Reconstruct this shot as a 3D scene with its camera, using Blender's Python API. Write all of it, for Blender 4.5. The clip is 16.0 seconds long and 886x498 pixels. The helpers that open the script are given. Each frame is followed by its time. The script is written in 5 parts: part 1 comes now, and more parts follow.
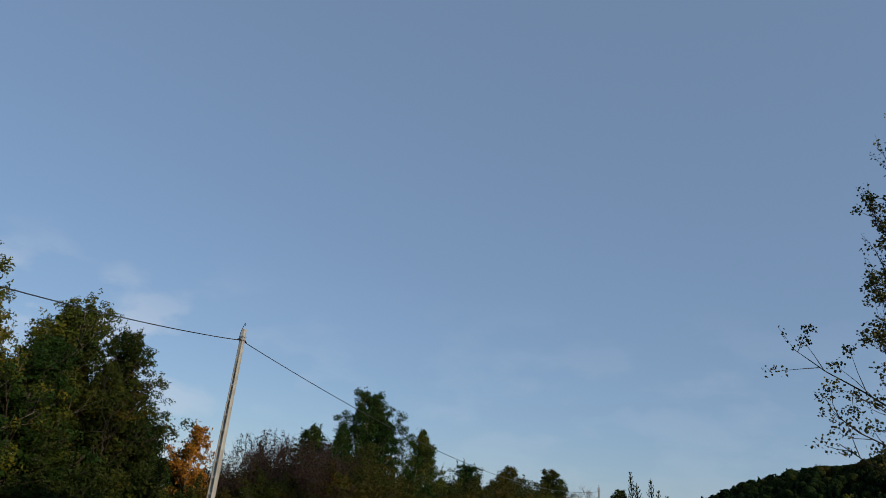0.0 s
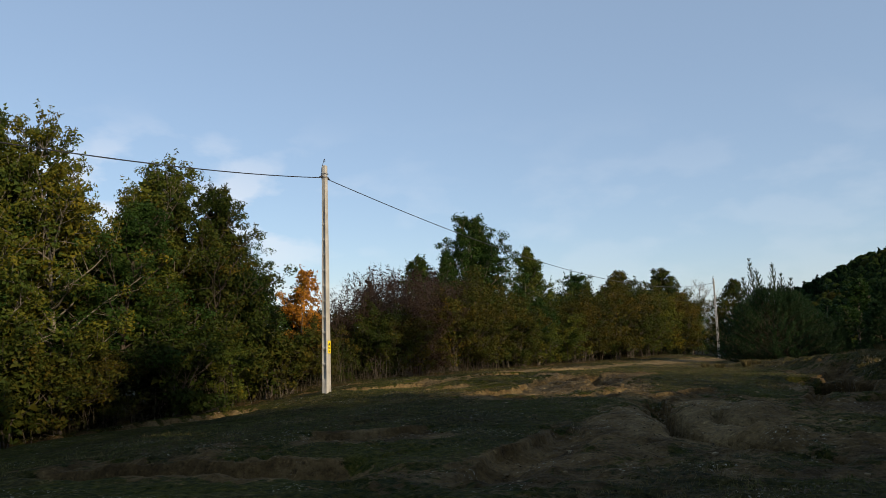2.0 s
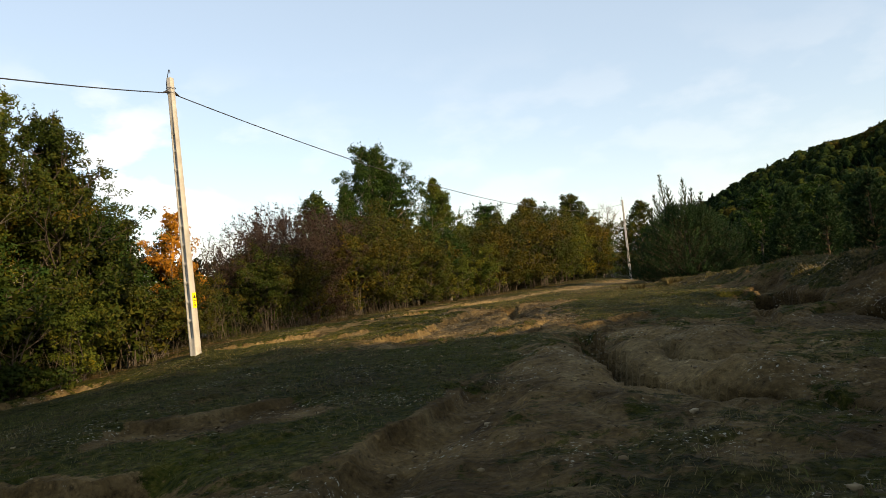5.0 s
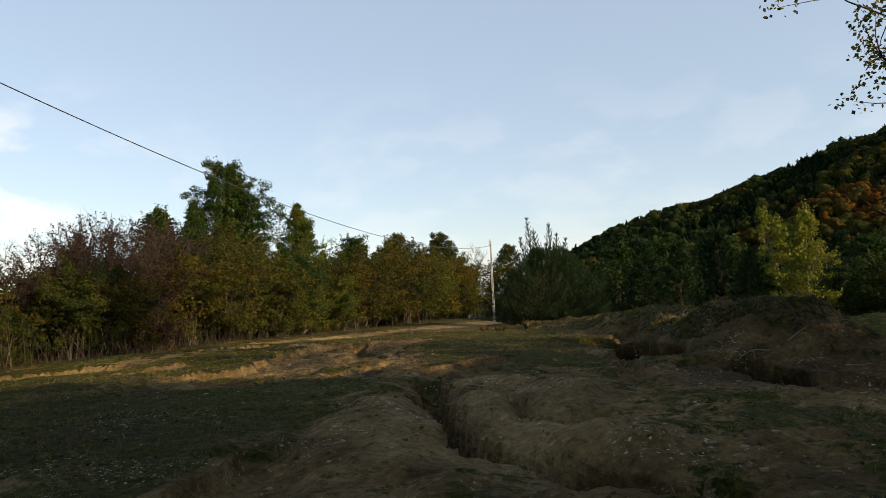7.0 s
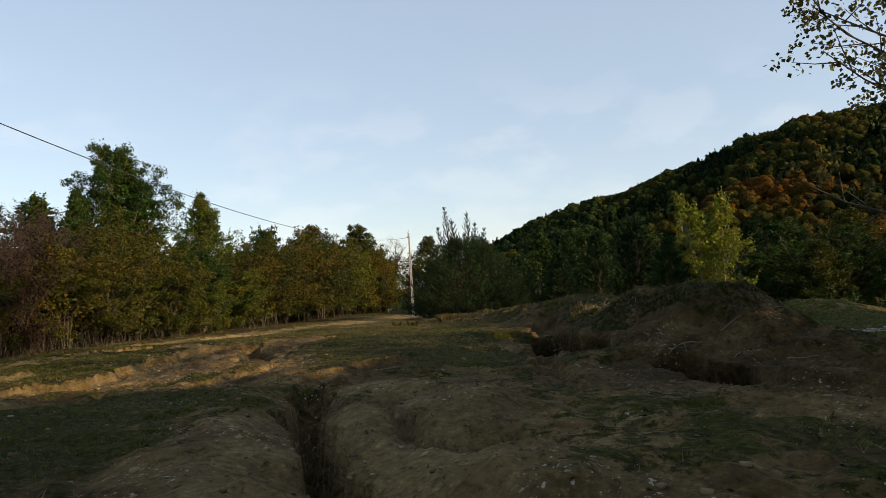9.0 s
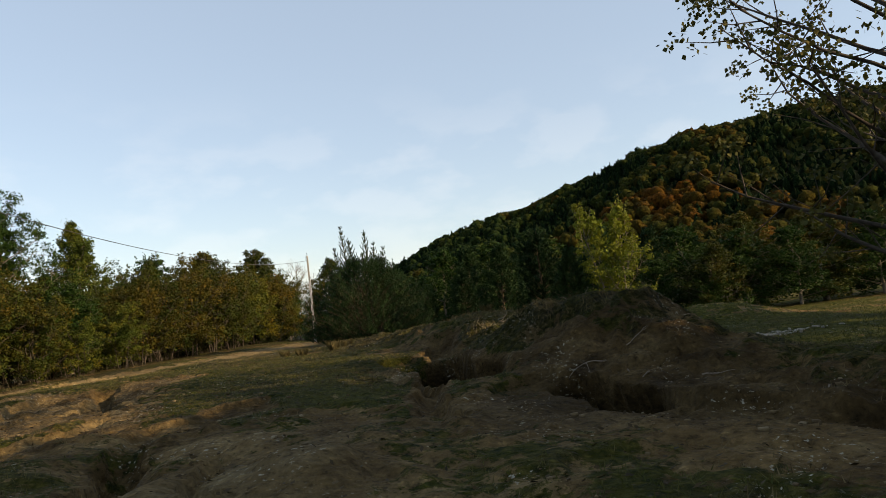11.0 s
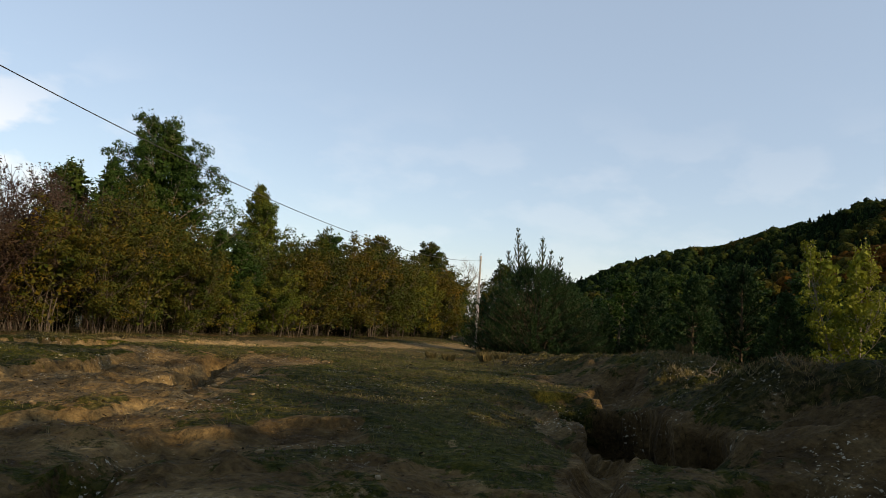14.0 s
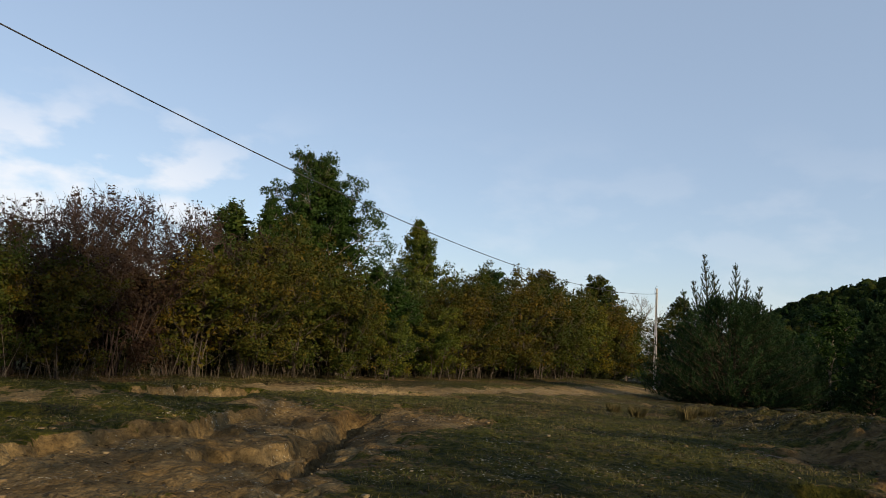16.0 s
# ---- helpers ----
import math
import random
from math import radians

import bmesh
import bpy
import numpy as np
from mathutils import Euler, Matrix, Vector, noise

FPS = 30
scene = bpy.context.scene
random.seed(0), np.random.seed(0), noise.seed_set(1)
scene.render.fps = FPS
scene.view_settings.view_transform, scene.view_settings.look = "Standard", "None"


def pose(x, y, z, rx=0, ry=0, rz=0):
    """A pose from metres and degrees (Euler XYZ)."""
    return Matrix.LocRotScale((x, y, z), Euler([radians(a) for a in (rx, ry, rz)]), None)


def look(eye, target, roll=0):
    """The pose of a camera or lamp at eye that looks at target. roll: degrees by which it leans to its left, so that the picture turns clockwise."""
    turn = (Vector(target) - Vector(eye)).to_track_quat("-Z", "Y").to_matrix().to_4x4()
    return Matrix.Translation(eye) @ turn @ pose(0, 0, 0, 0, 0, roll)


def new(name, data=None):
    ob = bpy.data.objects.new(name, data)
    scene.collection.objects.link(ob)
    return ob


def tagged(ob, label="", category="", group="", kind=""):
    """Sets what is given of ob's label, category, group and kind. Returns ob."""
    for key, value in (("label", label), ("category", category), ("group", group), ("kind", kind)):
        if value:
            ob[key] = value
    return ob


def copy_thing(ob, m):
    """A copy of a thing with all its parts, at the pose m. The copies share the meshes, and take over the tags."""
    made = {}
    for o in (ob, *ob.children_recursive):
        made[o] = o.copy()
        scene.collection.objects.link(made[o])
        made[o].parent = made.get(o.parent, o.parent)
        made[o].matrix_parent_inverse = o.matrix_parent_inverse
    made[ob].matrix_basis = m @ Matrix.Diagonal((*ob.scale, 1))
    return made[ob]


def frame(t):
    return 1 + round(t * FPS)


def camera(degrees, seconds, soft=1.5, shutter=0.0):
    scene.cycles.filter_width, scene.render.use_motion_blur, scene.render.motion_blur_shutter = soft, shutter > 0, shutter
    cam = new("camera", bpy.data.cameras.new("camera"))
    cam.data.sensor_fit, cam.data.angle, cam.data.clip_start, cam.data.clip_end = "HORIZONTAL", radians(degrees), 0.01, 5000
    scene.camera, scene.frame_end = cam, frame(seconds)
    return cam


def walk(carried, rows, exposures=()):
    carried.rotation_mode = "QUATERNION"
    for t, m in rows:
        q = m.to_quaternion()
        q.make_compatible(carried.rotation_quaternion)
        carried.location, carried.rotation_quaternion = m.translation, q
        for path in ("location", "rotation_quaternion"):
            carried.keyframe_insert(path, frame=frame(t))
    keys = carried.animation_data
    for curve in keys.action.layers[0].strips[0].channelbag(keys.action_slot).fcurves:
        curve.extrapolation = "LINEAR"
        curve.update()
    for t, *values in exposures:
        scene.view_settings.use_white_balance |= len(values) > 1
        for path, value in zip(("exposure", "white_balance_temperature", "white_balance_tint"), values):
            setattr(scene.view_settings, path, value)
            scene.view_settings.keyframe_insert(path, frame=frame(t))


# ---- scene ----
cam = camera(65.1, 16.0, 0.75)
PATH = [
    (0, (1.074, 0.756, 1.742), (0.624, 2.562, 2.474), 5.5),
    (0.5, (0.91, 1.342, 1.746), (0.476, 3.197, 2.355), 2.2),
    (1, (0.733, 1.918, 1.752), (0.207, 3.798, 2.186), 1.2),
    (1.5, (0.534, 2.48, 1.753), (-0.073, 4.356, 2.089), 0.5),
    (2, (0.323, 3.064, 1.752), (-0.386, 4.918, 1.998), -1.7),
    (2.5, (0.057, 3.725, 1.739), (-0.769, 5.53, 1.987), -2.4),
    (3, (-0.158, 4.472, 1.709), (-1.028, 6.266, 1.879), -2.1),
    (3.5, (-0.281, 5.209, 1.688), (-1.07, 7.041, 1.833), -8.2),
    (4, (-0.389, 5.821, 1.655), (-1.113, 7.683, 1.735), -6.3),
    (4.5, (-0.423, 6.383, 1.619), (-1.058, 8.279, 1.649), -4.8),
    (4.7, (-0.412, 6.622, 1.609), (-0.983, 8.538, 1.647), -5.4),
    (6.8, (-0.143, 9.318, 1.4), (-0.297, 11.306, 1.55), -2.5),
    (7, (-0.107, 9.576, 1.391), (-0.221, 11.569, 1.526), -2.7),
    (7.5, (0.008, 10.216, 1.376), (-0.053, 12.209, 1.528), -4.5),
    (8, (0.096, 10.794, 1.369), (0.077, 12.786, 1.551), -3.8),
    (8.5, (0.228, 11.297, 1.328), (0.263, 13.287, 1.519), -4.4),
    (9, (0.393, 11.822, 1.278), (0.499, 13.817, 1.384), -3.5),
    (9.5, (0.624, 12.355, 1.294), (0.829, 14.338, 1.449), -5.2),
    (10, (0.801, 12.813, 1.261), (1.082, 14.789, 1.39), -4.7),
    (10.2, (0.886, 13.0, 1.257), (1.214, 14.969, 1.386), -6.1),
    (12.3, (1.76, 15.094, 1.194), (2.211, 17.037, 1.342), -5.8),
    (12.5, (1.805, 15.348, 1.193), (2.287, 17.283, 1.336), -5.8),
    (13, (1.809, 16.13, 1.197), (2.159, 18.074, 1.511), 3.3),
    (13.5, (1.847, 16.948, 1.18), (1.998, 18.922, 1.463), -3.0),
    (14, (1.668, 17.854, 1.206), (1.53, 19.841, 1.393), 4.0),
    (14.5, (1.485, 18.784, 1.275), (1.195, 20.74, 1.572), 2.4),
    (15, (1.278, 19.694, 1.31), (0.82, 21.608, 1.666), 5.2),
    (15.5, (1.089, 20.585, 1.337), (0.555, 22.492, 1.616), 6.7),
    (16, (0.981, 21.429, 1.365), (0.383, 23.319, 1.625), 3.8),
]
walk(cam, [(t, look(eye, target, roll)) for t, eye, target, roll in PATH],
     [(0, -0.2, 6000, 9), (1.5, 0.22, 6500, 10), (3.5, 0.8, 7400, 11), (4.5, 1.1, 8200, 12), (7, 0.83, 7800, 13), (10, 0.83, 7800, 13), (12.5, 0.93, 8100, 13), (13.1, 0.9, 8200, 12), (13.5, 0.72, 7500, 13), (14, 0.72, 7600, 13), (16, 0.52, 7100, 13)])

# ---- world and sun ----
SUN_AZ, SUN_EL = 117.0, 20.0          # degrees clockwise from +y, degrees above the horizon
world = bpy.data.worlds.new("sky")
scene.world = world
world.use_nodes = True
wn, wl = world.node_tree.nodes, world.node_tree.links
wn.clear()
w_out = wn.new("ShaderNodeOutputWorld")
w_bg = wn.new("ShaderNodeBackground")
w_bg.inputs["Strength"].default_value = 0.12
sky = wn.new("ShaderNodeTexSky")
sky.sky_type = "NISHITA"
sky.sun_disc = False
sky.sun_elevation, sky.sun_rotation = radians(SUN_EL), radians(SUN_AZ)
sky.altitude, sky.air_density, sky.dust_density, sky.ozone_density = 400, 1.0, 0.9, 1.6
w_co = wn.new("ShaderNodeTexCoord")
# thin cumulus banks low over the left-hand woods
w_map = wn.new("ShaderNodeMapping")
w_map.inputs["Scale"].default_value = (1.0, 1.0, 2.2)
w_noise = wn.new("ShaderNodeTexNoise")
w_noise.inputs["Scale"].default_value = 8.5
w_noise.inputs["Detail"].default_value = 7
w_noise.inputs["Roughness"].default_value = 0.52
w_ramp = wn.new("ShaderNodeValToRGB")
w_ramp.color_ramp.elements[0].position, w_ramp.color_ramp.elements[1].position = 0.47, 0.60
wl.new(w_co.outputs["Generated"], w_map.inputs["Vector"])
wl.new(w_map.outputs["Vector"], w_noise.inputs["Vector"])
wl.new(w_noise.outputs["Fac"], w_ramp.inputs["Fac"])
w_sep = wn.new("ShaderNodeSeparateXYZ")
wl.new(w_co.outputs["Generated"], w_sep.inputs[0])
w_low = wn.new("ShaderNodeMapRange")            # clouds thin out higher up
w_low.interpolation_type = "SMOOTHSTEP"
for k, v in zip(("From Min", "From Max", "To Min", "To Max"), (0.17, 0.33, 1.0, 0.0)):
    w_low.inputs[k].default_value = v
wl.new(w_sep.outputs["Z"], w_low.inputs["Value"])
w_side = wn.new("ShaderNodeMapRange")           # and towards the hill
w_side.interpolation_type = "SMOOTHSTEP"
for k, v in zip(("From Min", "From Max", "To Min", "To Max"), (-0.66, -0.42, 1.0, 0.16)):
    w_side.inputs[k].default_value = v
wl.new(w_sep.outputs["X"], w_side.inputs["Value"])


def wmath(op, a, b):
    n = wn.new("ShaderNodeMath")
    n.operation = op
    for i, s in enumerate((a, b)):
        if isinstance(s, (int, float)):
            n.inputs[i].default_value = s
        else:
            wl.new(s, n.inputs[i])
    return n.outputs[0]


w_fac = wmath("MULTIPLY", wmath("MULTIPLY", w_ramp.outputs["Color"], w_low.outputs["Result"]), w_side.outputs["Result"])
w_fac = wmath("MULTIPLY", w_fac, 0.55)
w_mix = wn.new("ShaderNodeMix")
w_mix.data_type = "RGBA"
wl.new(w_fac, w_mix.inputs["Factor"])
w_haze = wn.new("ShaderNodeMix")               # an even veil of thin high haze
w_haze.data_type = "RGBA"
w_haze.inputs["Factor"].default_value = 0.5
w_haze.inputs["B"].default_value = (2.5, 3.4, 4.75, 1)
wl.new(sky.outputs["Color"], w_haze.inputs["A"])
wl.new(w_haze.outputs["Result"], w_mix.inputs["A"])
w_mix.inputs["B"].default_value = (6.0, 6.1, 6.4, 1)
wl.new(w_mix.outputs["Result"], w_bg.inputs["Color"])
wl.new(w_bg.outputs[0], w_out.inputs["Surface"])

sun_data = bpy.data.lights.new("sun", "SUN")
sun_data.energy, sun_data.angle, sun_data.color = 4.3, radians(0.6), (1.0, 0.81, 0.56)
sun = new("sun", sun_data)
az, el = radians(SUN_AZ), radians(SUN_EL)
sun.matrix_world = look((60 * math.sin(az), 60 * math.cos(az), 60 * math.tan(el)), (0, 0, 0))


# ---- small tools ----


def hash2(ix, iy, seed):
    h = (ix.astype(np.int64) * 374761393 + iy.astype(np.int64) * 668265263 + seed * 974634533) & 0xFFFFFFFF
    h = ((h ^ (h >> 13)) * 1274126177) & 0xFFFFFFFF
    return ((h ^ (h >> 16)) & 0xFFFF) / 65535.0


def vnoise(x, y, seed=0):
    ix, iy = np.floor(x), np.floor(y)
    fx, fy = x - ix, y - iy
    fx, fy = fx * fx * fx * (fx * (fx * 6 - 15) + 10), fy * fy * fy * (fy * (fy * 6 - 15) + 10)
    a, b = hash2(ix, iy, seed), hash2(ix + 1, iy, seed)
    c, d = hash2(ix, iy + 1, seed), hash2(ix + 1, iy + 1, seed)
    return (a + (b - a) * fx + (c - a) * fy + (a - b - c + d) * fx * fy) * 2 - 1


def fbm(x, y, scale, octaves=4, seed=0, gain=0.5):
    total, amp, norm = 0.0, 1.0, 0.0
    for k in range(octaves):
        total = total + amp * vnoise(x / scale * 2 ** k + 17.3 * k, y / scale * 2 ** k - 9.1 * k, seed + k)
        norm += amp
        amp *= gain
    return total / norm


def sst(a, b, v):
    u = np.clip((v - a) / (b - a), 0, 1)
    return u * u * (3 - 2 * u)


def along(points, x, y):
    """Distance to a polyline, the share of its length at the nearest point, and the side (left is positive)."""
    best, where, side = np.full(np.shape(x), 1e9), np.zeros(np.shape(x)), np.zeros(np.shape(x))
    p = np.array(points, float)
    seg = np.hypot(*(p[1:, :2] - p[:-1, :2]).T)
    start = np.concatenate([[0], np.cumsum(seg)])
    for i in range(len(seg)):
        dx, dy = (p[i + 1, :2] - p[i, :2]) / seg[i]
        s = np.clip((x - p[i, 0]) * dx + (y - p[i, 1]) * dy, 0, seg[i])
        d = np.hypot(x - p[i, 0] - s * dx, y - p[i, 1] - s * dy)
        near = d < best
        left = dx * (y - p[i, 1]) - dy * (x - p[i, 0])
        best, where, side = np.where(near, d, best), np.where(near, (start[i] + s) / start[-1], where), np.where(near, left, side)
    return best, where, side


def quad_mesh(name, verts, quads, materials, smooth=True, mat_index=None, floats=None):
    """A mesh of faces that all have the same number of corners."""
    me = bpy.data.meshes.new(name)
    verts, quads = np.asarray(verts, np.float32), np.asarray(quads, np.int32)
    me.vertices.add(len(verts))
    me.vertices.foreach_set("co", verts.ravel())
    me.loops.add(quads.size)
    me.loops.foreach_set("vertex_index", quads.ravel())
    me.polygons.add(len(quads))
    me.polygons.foreach_set("loop_start", np.arange(0, quads.size, quads.shape[1], dtype=np.int32))
    if smooth:
        me.polygons.foreach_set("use_smooth", np.ones(len(quads), bool))
    if mat_index is not None:
        me.polygons.foreach_set("material_index", np.asarray(mat_index, np.int32))
    for key, values in (floats or {}).items():
        me.attributes.new(key, "FLOAT", "POINT").data.foreach_set("value", np.asarray(values, np.float32))
    for m in materials:
        me.materials.append(m)
    me.update(calc_edges=True)
    me.validate()
    return me


class Quads:
    def __init__(self):
        self.v, self.q, self.n = [], [], 0

    def add(self, v, q):
        self.v.append(np.asarray(v, float))
        self.q.append(np.asarray(q, int) + self.n)
        self.n += len(v)

    def tube(self, pts, radii, sides=5):
        pts = np.asarray(pts, float)
        tan = np.gradient(pts, axis=0)
        tan /= np.linalg.norm(tan, axis=1)[:, None] + 1e-9
        ref = np.array((0.31, 0.17, 0.93)) if abs(tan[0, 2]) < 0.8 else np.array((0.9, 0.35, 0.1))
        a = np.cross(tan, ref)
        a /= np.linalg.norm(a, axis=1)[:, None] + 1e-9
        b = np.cross(tan, a)
        ang = np.arange(sides) * 2 * np.pi / sides
        ring = a[:, None] * np.cos(ang)[None, :, None] + b[:, None] * np.sin(ang)[None, :, None]
        v = (pts[:, None] + ring * np.asarray(radii, float)[:, None, None]).reshape(-1, 3)
        i, j = np.meshgrid(np.arange(len(pts) - 1), np.arange(sides), indexing="ij")
        k = (j + 1) % sides
        q = np.stack([i * sides + j, i * sides + k, (i + 1) * sides + k, (i + 1) * sides + j], -1).reshape(-1, 4)
        self.add(v, q)

    def mesh(self, name, materials, **kw):
        return quad_mesh(name, np.concatenate(self.v), np.concatenate(self.q), materials, **kw)


def part(name, data, parent, label=""):
    ob = new(name, data)
    ob.parent = parent
    return tagged(ob, label)


def bm_mesh(name, bm, material):
    me = bpy.data.meshes.new(name)
    bm.to_mesh(me)
    bm.free()
    me.materials.append(material)
    return me


# ---- materials ----
def material(name, rough=0.8, spec=0.3):
    m = bpy.data.materials.new(name)
    m.use_nodes = True
    n = m.node_tree.nodes
    b = n["Principled BSDF"]
    b.inputs["Roughness"].default_value = rough
    b.inputs["Specular IOR Level"].default_value = spec
    return m, n, m.node_tree.links, b


def ramp(n, stops):
    r = n.new("ShaderNodeValToRGB")
    e = r.color_ramp.elements
    while len(e) < len(stops):
        e.new(0.5)
    for el_, (pos, col) in zip(e, stops):
        el_.position, el_.color = pos, (*col, 1)
    return r


def noise_node(n, l, scale, detail=4, rough=0.55, coord="Object"):
    c = n.new("ShaderNodeTexCoord")
    t = n.new("ShaderNodeTexNoise")
    t.inputs["Scale"].default_value, t.inputs["Detail"].default_value, t.inputs["Roughness"].default_value = scale, detail, rough
    l.new(c.outputs[coord], t.inputs["Vector"])
    return t


def mix_rgb(n, l, fac, a, b, mode="MIX"):
    m = n.new("ShaderNodeMix")
    m.data_type, m.blend_type = "RGBA", mode
    for key, s in (("Factor", fac), ("A", a), ("B", b)):
        if isinstance(s, (int, float)):
            m.inputs[key].default_value = s
        elif isinstance(s, tuple):
            m.inputs[key].default_value = (*s, 1)
        else:
            l.new(s, m.inputs[key])
    return m.outputs["Result"]


def leaf_material(name, colours, patch=0.5, through_light=0.24):
    """Leaves: each one takes its own shade, and whole boughs lean towards one or the other."""
    m, n, l, b = material(name, 0.7, 0.12)
    g = n.new("ShaderNodeNewGeometry")
    big = noise_node(n, l, patch, 2)
    o = n.new("ShaderNodeObjectInfo")
    s1 = n.new("ShaderNodeMath"); s1.operation = "MULTIPLY_ADD"
    l.new(g.outputs["Random Per Island"], s1.inputs[0]); s1.inputs[1].default_value = 0.45
    s2 = n.new("ShaderNodeMath"); s2.operation = "MULTIPLY_ADD"
    l.new(big.outputs["Fac"], s2.inputs[0]); s2.inputs[1].default_value = 1.7; s2.inputs[2].default_value = -0.78
    l.new(s2.outputs[0], s1.inputs[2])
    s3 = n.new("ShaderNodeMath"); s3.operation = "MULTIPLY_ADD"
    l.new(o.outputs["Random"], s3.inputs[0]); s3.inputs[1].default_value = 0.42
    l.new(s1.outputs[0], s3.inputs[2])
    r = ramp(n, [(i / (len(colours) - 1), c) for i, c in enumerate(colours)])
    l.new(s3.outputs[0], r.inputs["Fac"])
    l.new(r.outputs["Color"], b.inputs["Base Color"])
    t = n.new("ShaderNodeBsdfTranslucent")
    l.new(r.outputs["Color"], t.inputs["Color"])
    mx = n.new("ShaderNodeMixShader")
    mx.inputs[0].default_value = through_light
    l.new(b.outputs[0], mx.inputs[1]); l.new(t.outputs[0], mx.inputs[2])
    l.new(mx.outputs[0], n["Material Output"].inputs["Surface"])
    return m


def bark_material(name, dark, light, scale=9):
    m, n, l, b = material(name, 0.9, 0.2)
    t = noise_node(n, l, scale, 6, 0.65)
    r = ramp(n, [(0.3, dark), (0.7, light)])
    l.new(t.outputs["Fac"], r.inputs["Fac"])
    l.new(r.outputs["Color"], b.inputs["Base Color"])
    bp = n.new("ShaderNodeBump"); bp.inputs["Strength"].default_value = 0.5; bp.inputs["Distance"].default_value = 0.02
    l.new(t.outputs["Fac"], bp.inputs["Height"]); l.new(bp.outputs[0], b.inputs["Normal"])
    return m


bark_grey = bark_material("grey_bark", (0.07, 0.06, 0.05), (0.20, 0.175, 0.14))
bark_pale = bark_material("pale_bark", (0.08, 0.07, 0.055), (0.19, 0.17, 0.135))
bark_twig = bark_material("twig_bark", (0.024, 0.019, 0.015), (0.075, 0.062, 0.048))
bark_wine = bark_material("wine_brown_twigs", (0.022, 0.015, 0.013), (0.065, 0.046, 0.040))
bark_pine = bark_material("pine_bark", (0.035, 0.03, 0.018), (0.09, 0.065, 0.04))

leaf_green = leaf_material("green_oak_leaves", [(0.0088, 0.0245, 0.0037), (0.0147, 0.0367, 0.0051), (0.0221, 0.0459, 0.0066), (0.0412, 0.0551, 0.0081)])
leaf_olive = leaf_material("olive_turning_leaves", [(0.0143, 0.0260, 0.0030), (0.0251, 0.0370, 0.0042), (0.0490, 0.0465, 0.0053), (0.1016, 0.0615, 0.0060)])
leaf_yellow = leaf_material("yellow_green_leaves", [(0.0265, 0.0470, 0.0071), (0.0429, 0.0632, 0.0086), (0.0741, 0.0776, 0.0078), (0.1327, 0.1066, 0.0086)])
leaf_brown = leaf_material("russet_brown_leaves", [(0.0142, 0.0262, 0.0030), (0.0250, 0.0342, 0.0039), (0.0456, 0.0408, 0.0044), (0.0813, 0.0539, 0.0050)])
leaf_orange = leaf_material("orange_autumn_leaves", [(0.150, 0.075, 0.013), (0.255, 0.109, 0.013), (0.338, 0.143, 0.015), (0.375, 0.188, 0.022)])
leaf_wine = leaf_material("wine_brown_leaves", [(0.0161, 0.0099, 0.0068), (0.0236, 0.0130, 0.0087), (0.0310, 0.0186, 0.0099), (0.0341, 0.0260, 0.0081)])
leaf_lime = leaf_material("pale_yellow_green_leaves", [(0.0715, 0.0957, 0.0094), (0.1071, 0.1282, 0.0129), (0.1427, 0.1503, 0.0145), (0.1784, 0.1667, 0.0163)])
leaf_aspen = leaf_material("dull_aspen_leaves", [(0.035, 0.044, 0.012), (0.053, 0.058, 0.015), (0.087, 0.076, 0.017), (0.117, 0.087, 0.017)])
# green leaves darkened to carry the shade inside thicket and wood
leaf_shaded = leaf_material("deep_green_leaves", [(0.0054, 0.0097, 0.0022), (0.0086, 0.0140, 0.0027), (0.0140, 0.0178, 0.0032), (0.0216, 0.0205, 0.0038)])
needle_mat = leaf_material("blue_green_needles", [(0.0062, 0.0171, 0.0057), (0.0109, 0.0274, 0.0088), (0.0171, 0.0395, 0.0119), (0.0327, 0.0634, 0.0188)], 0.8, 0.15)


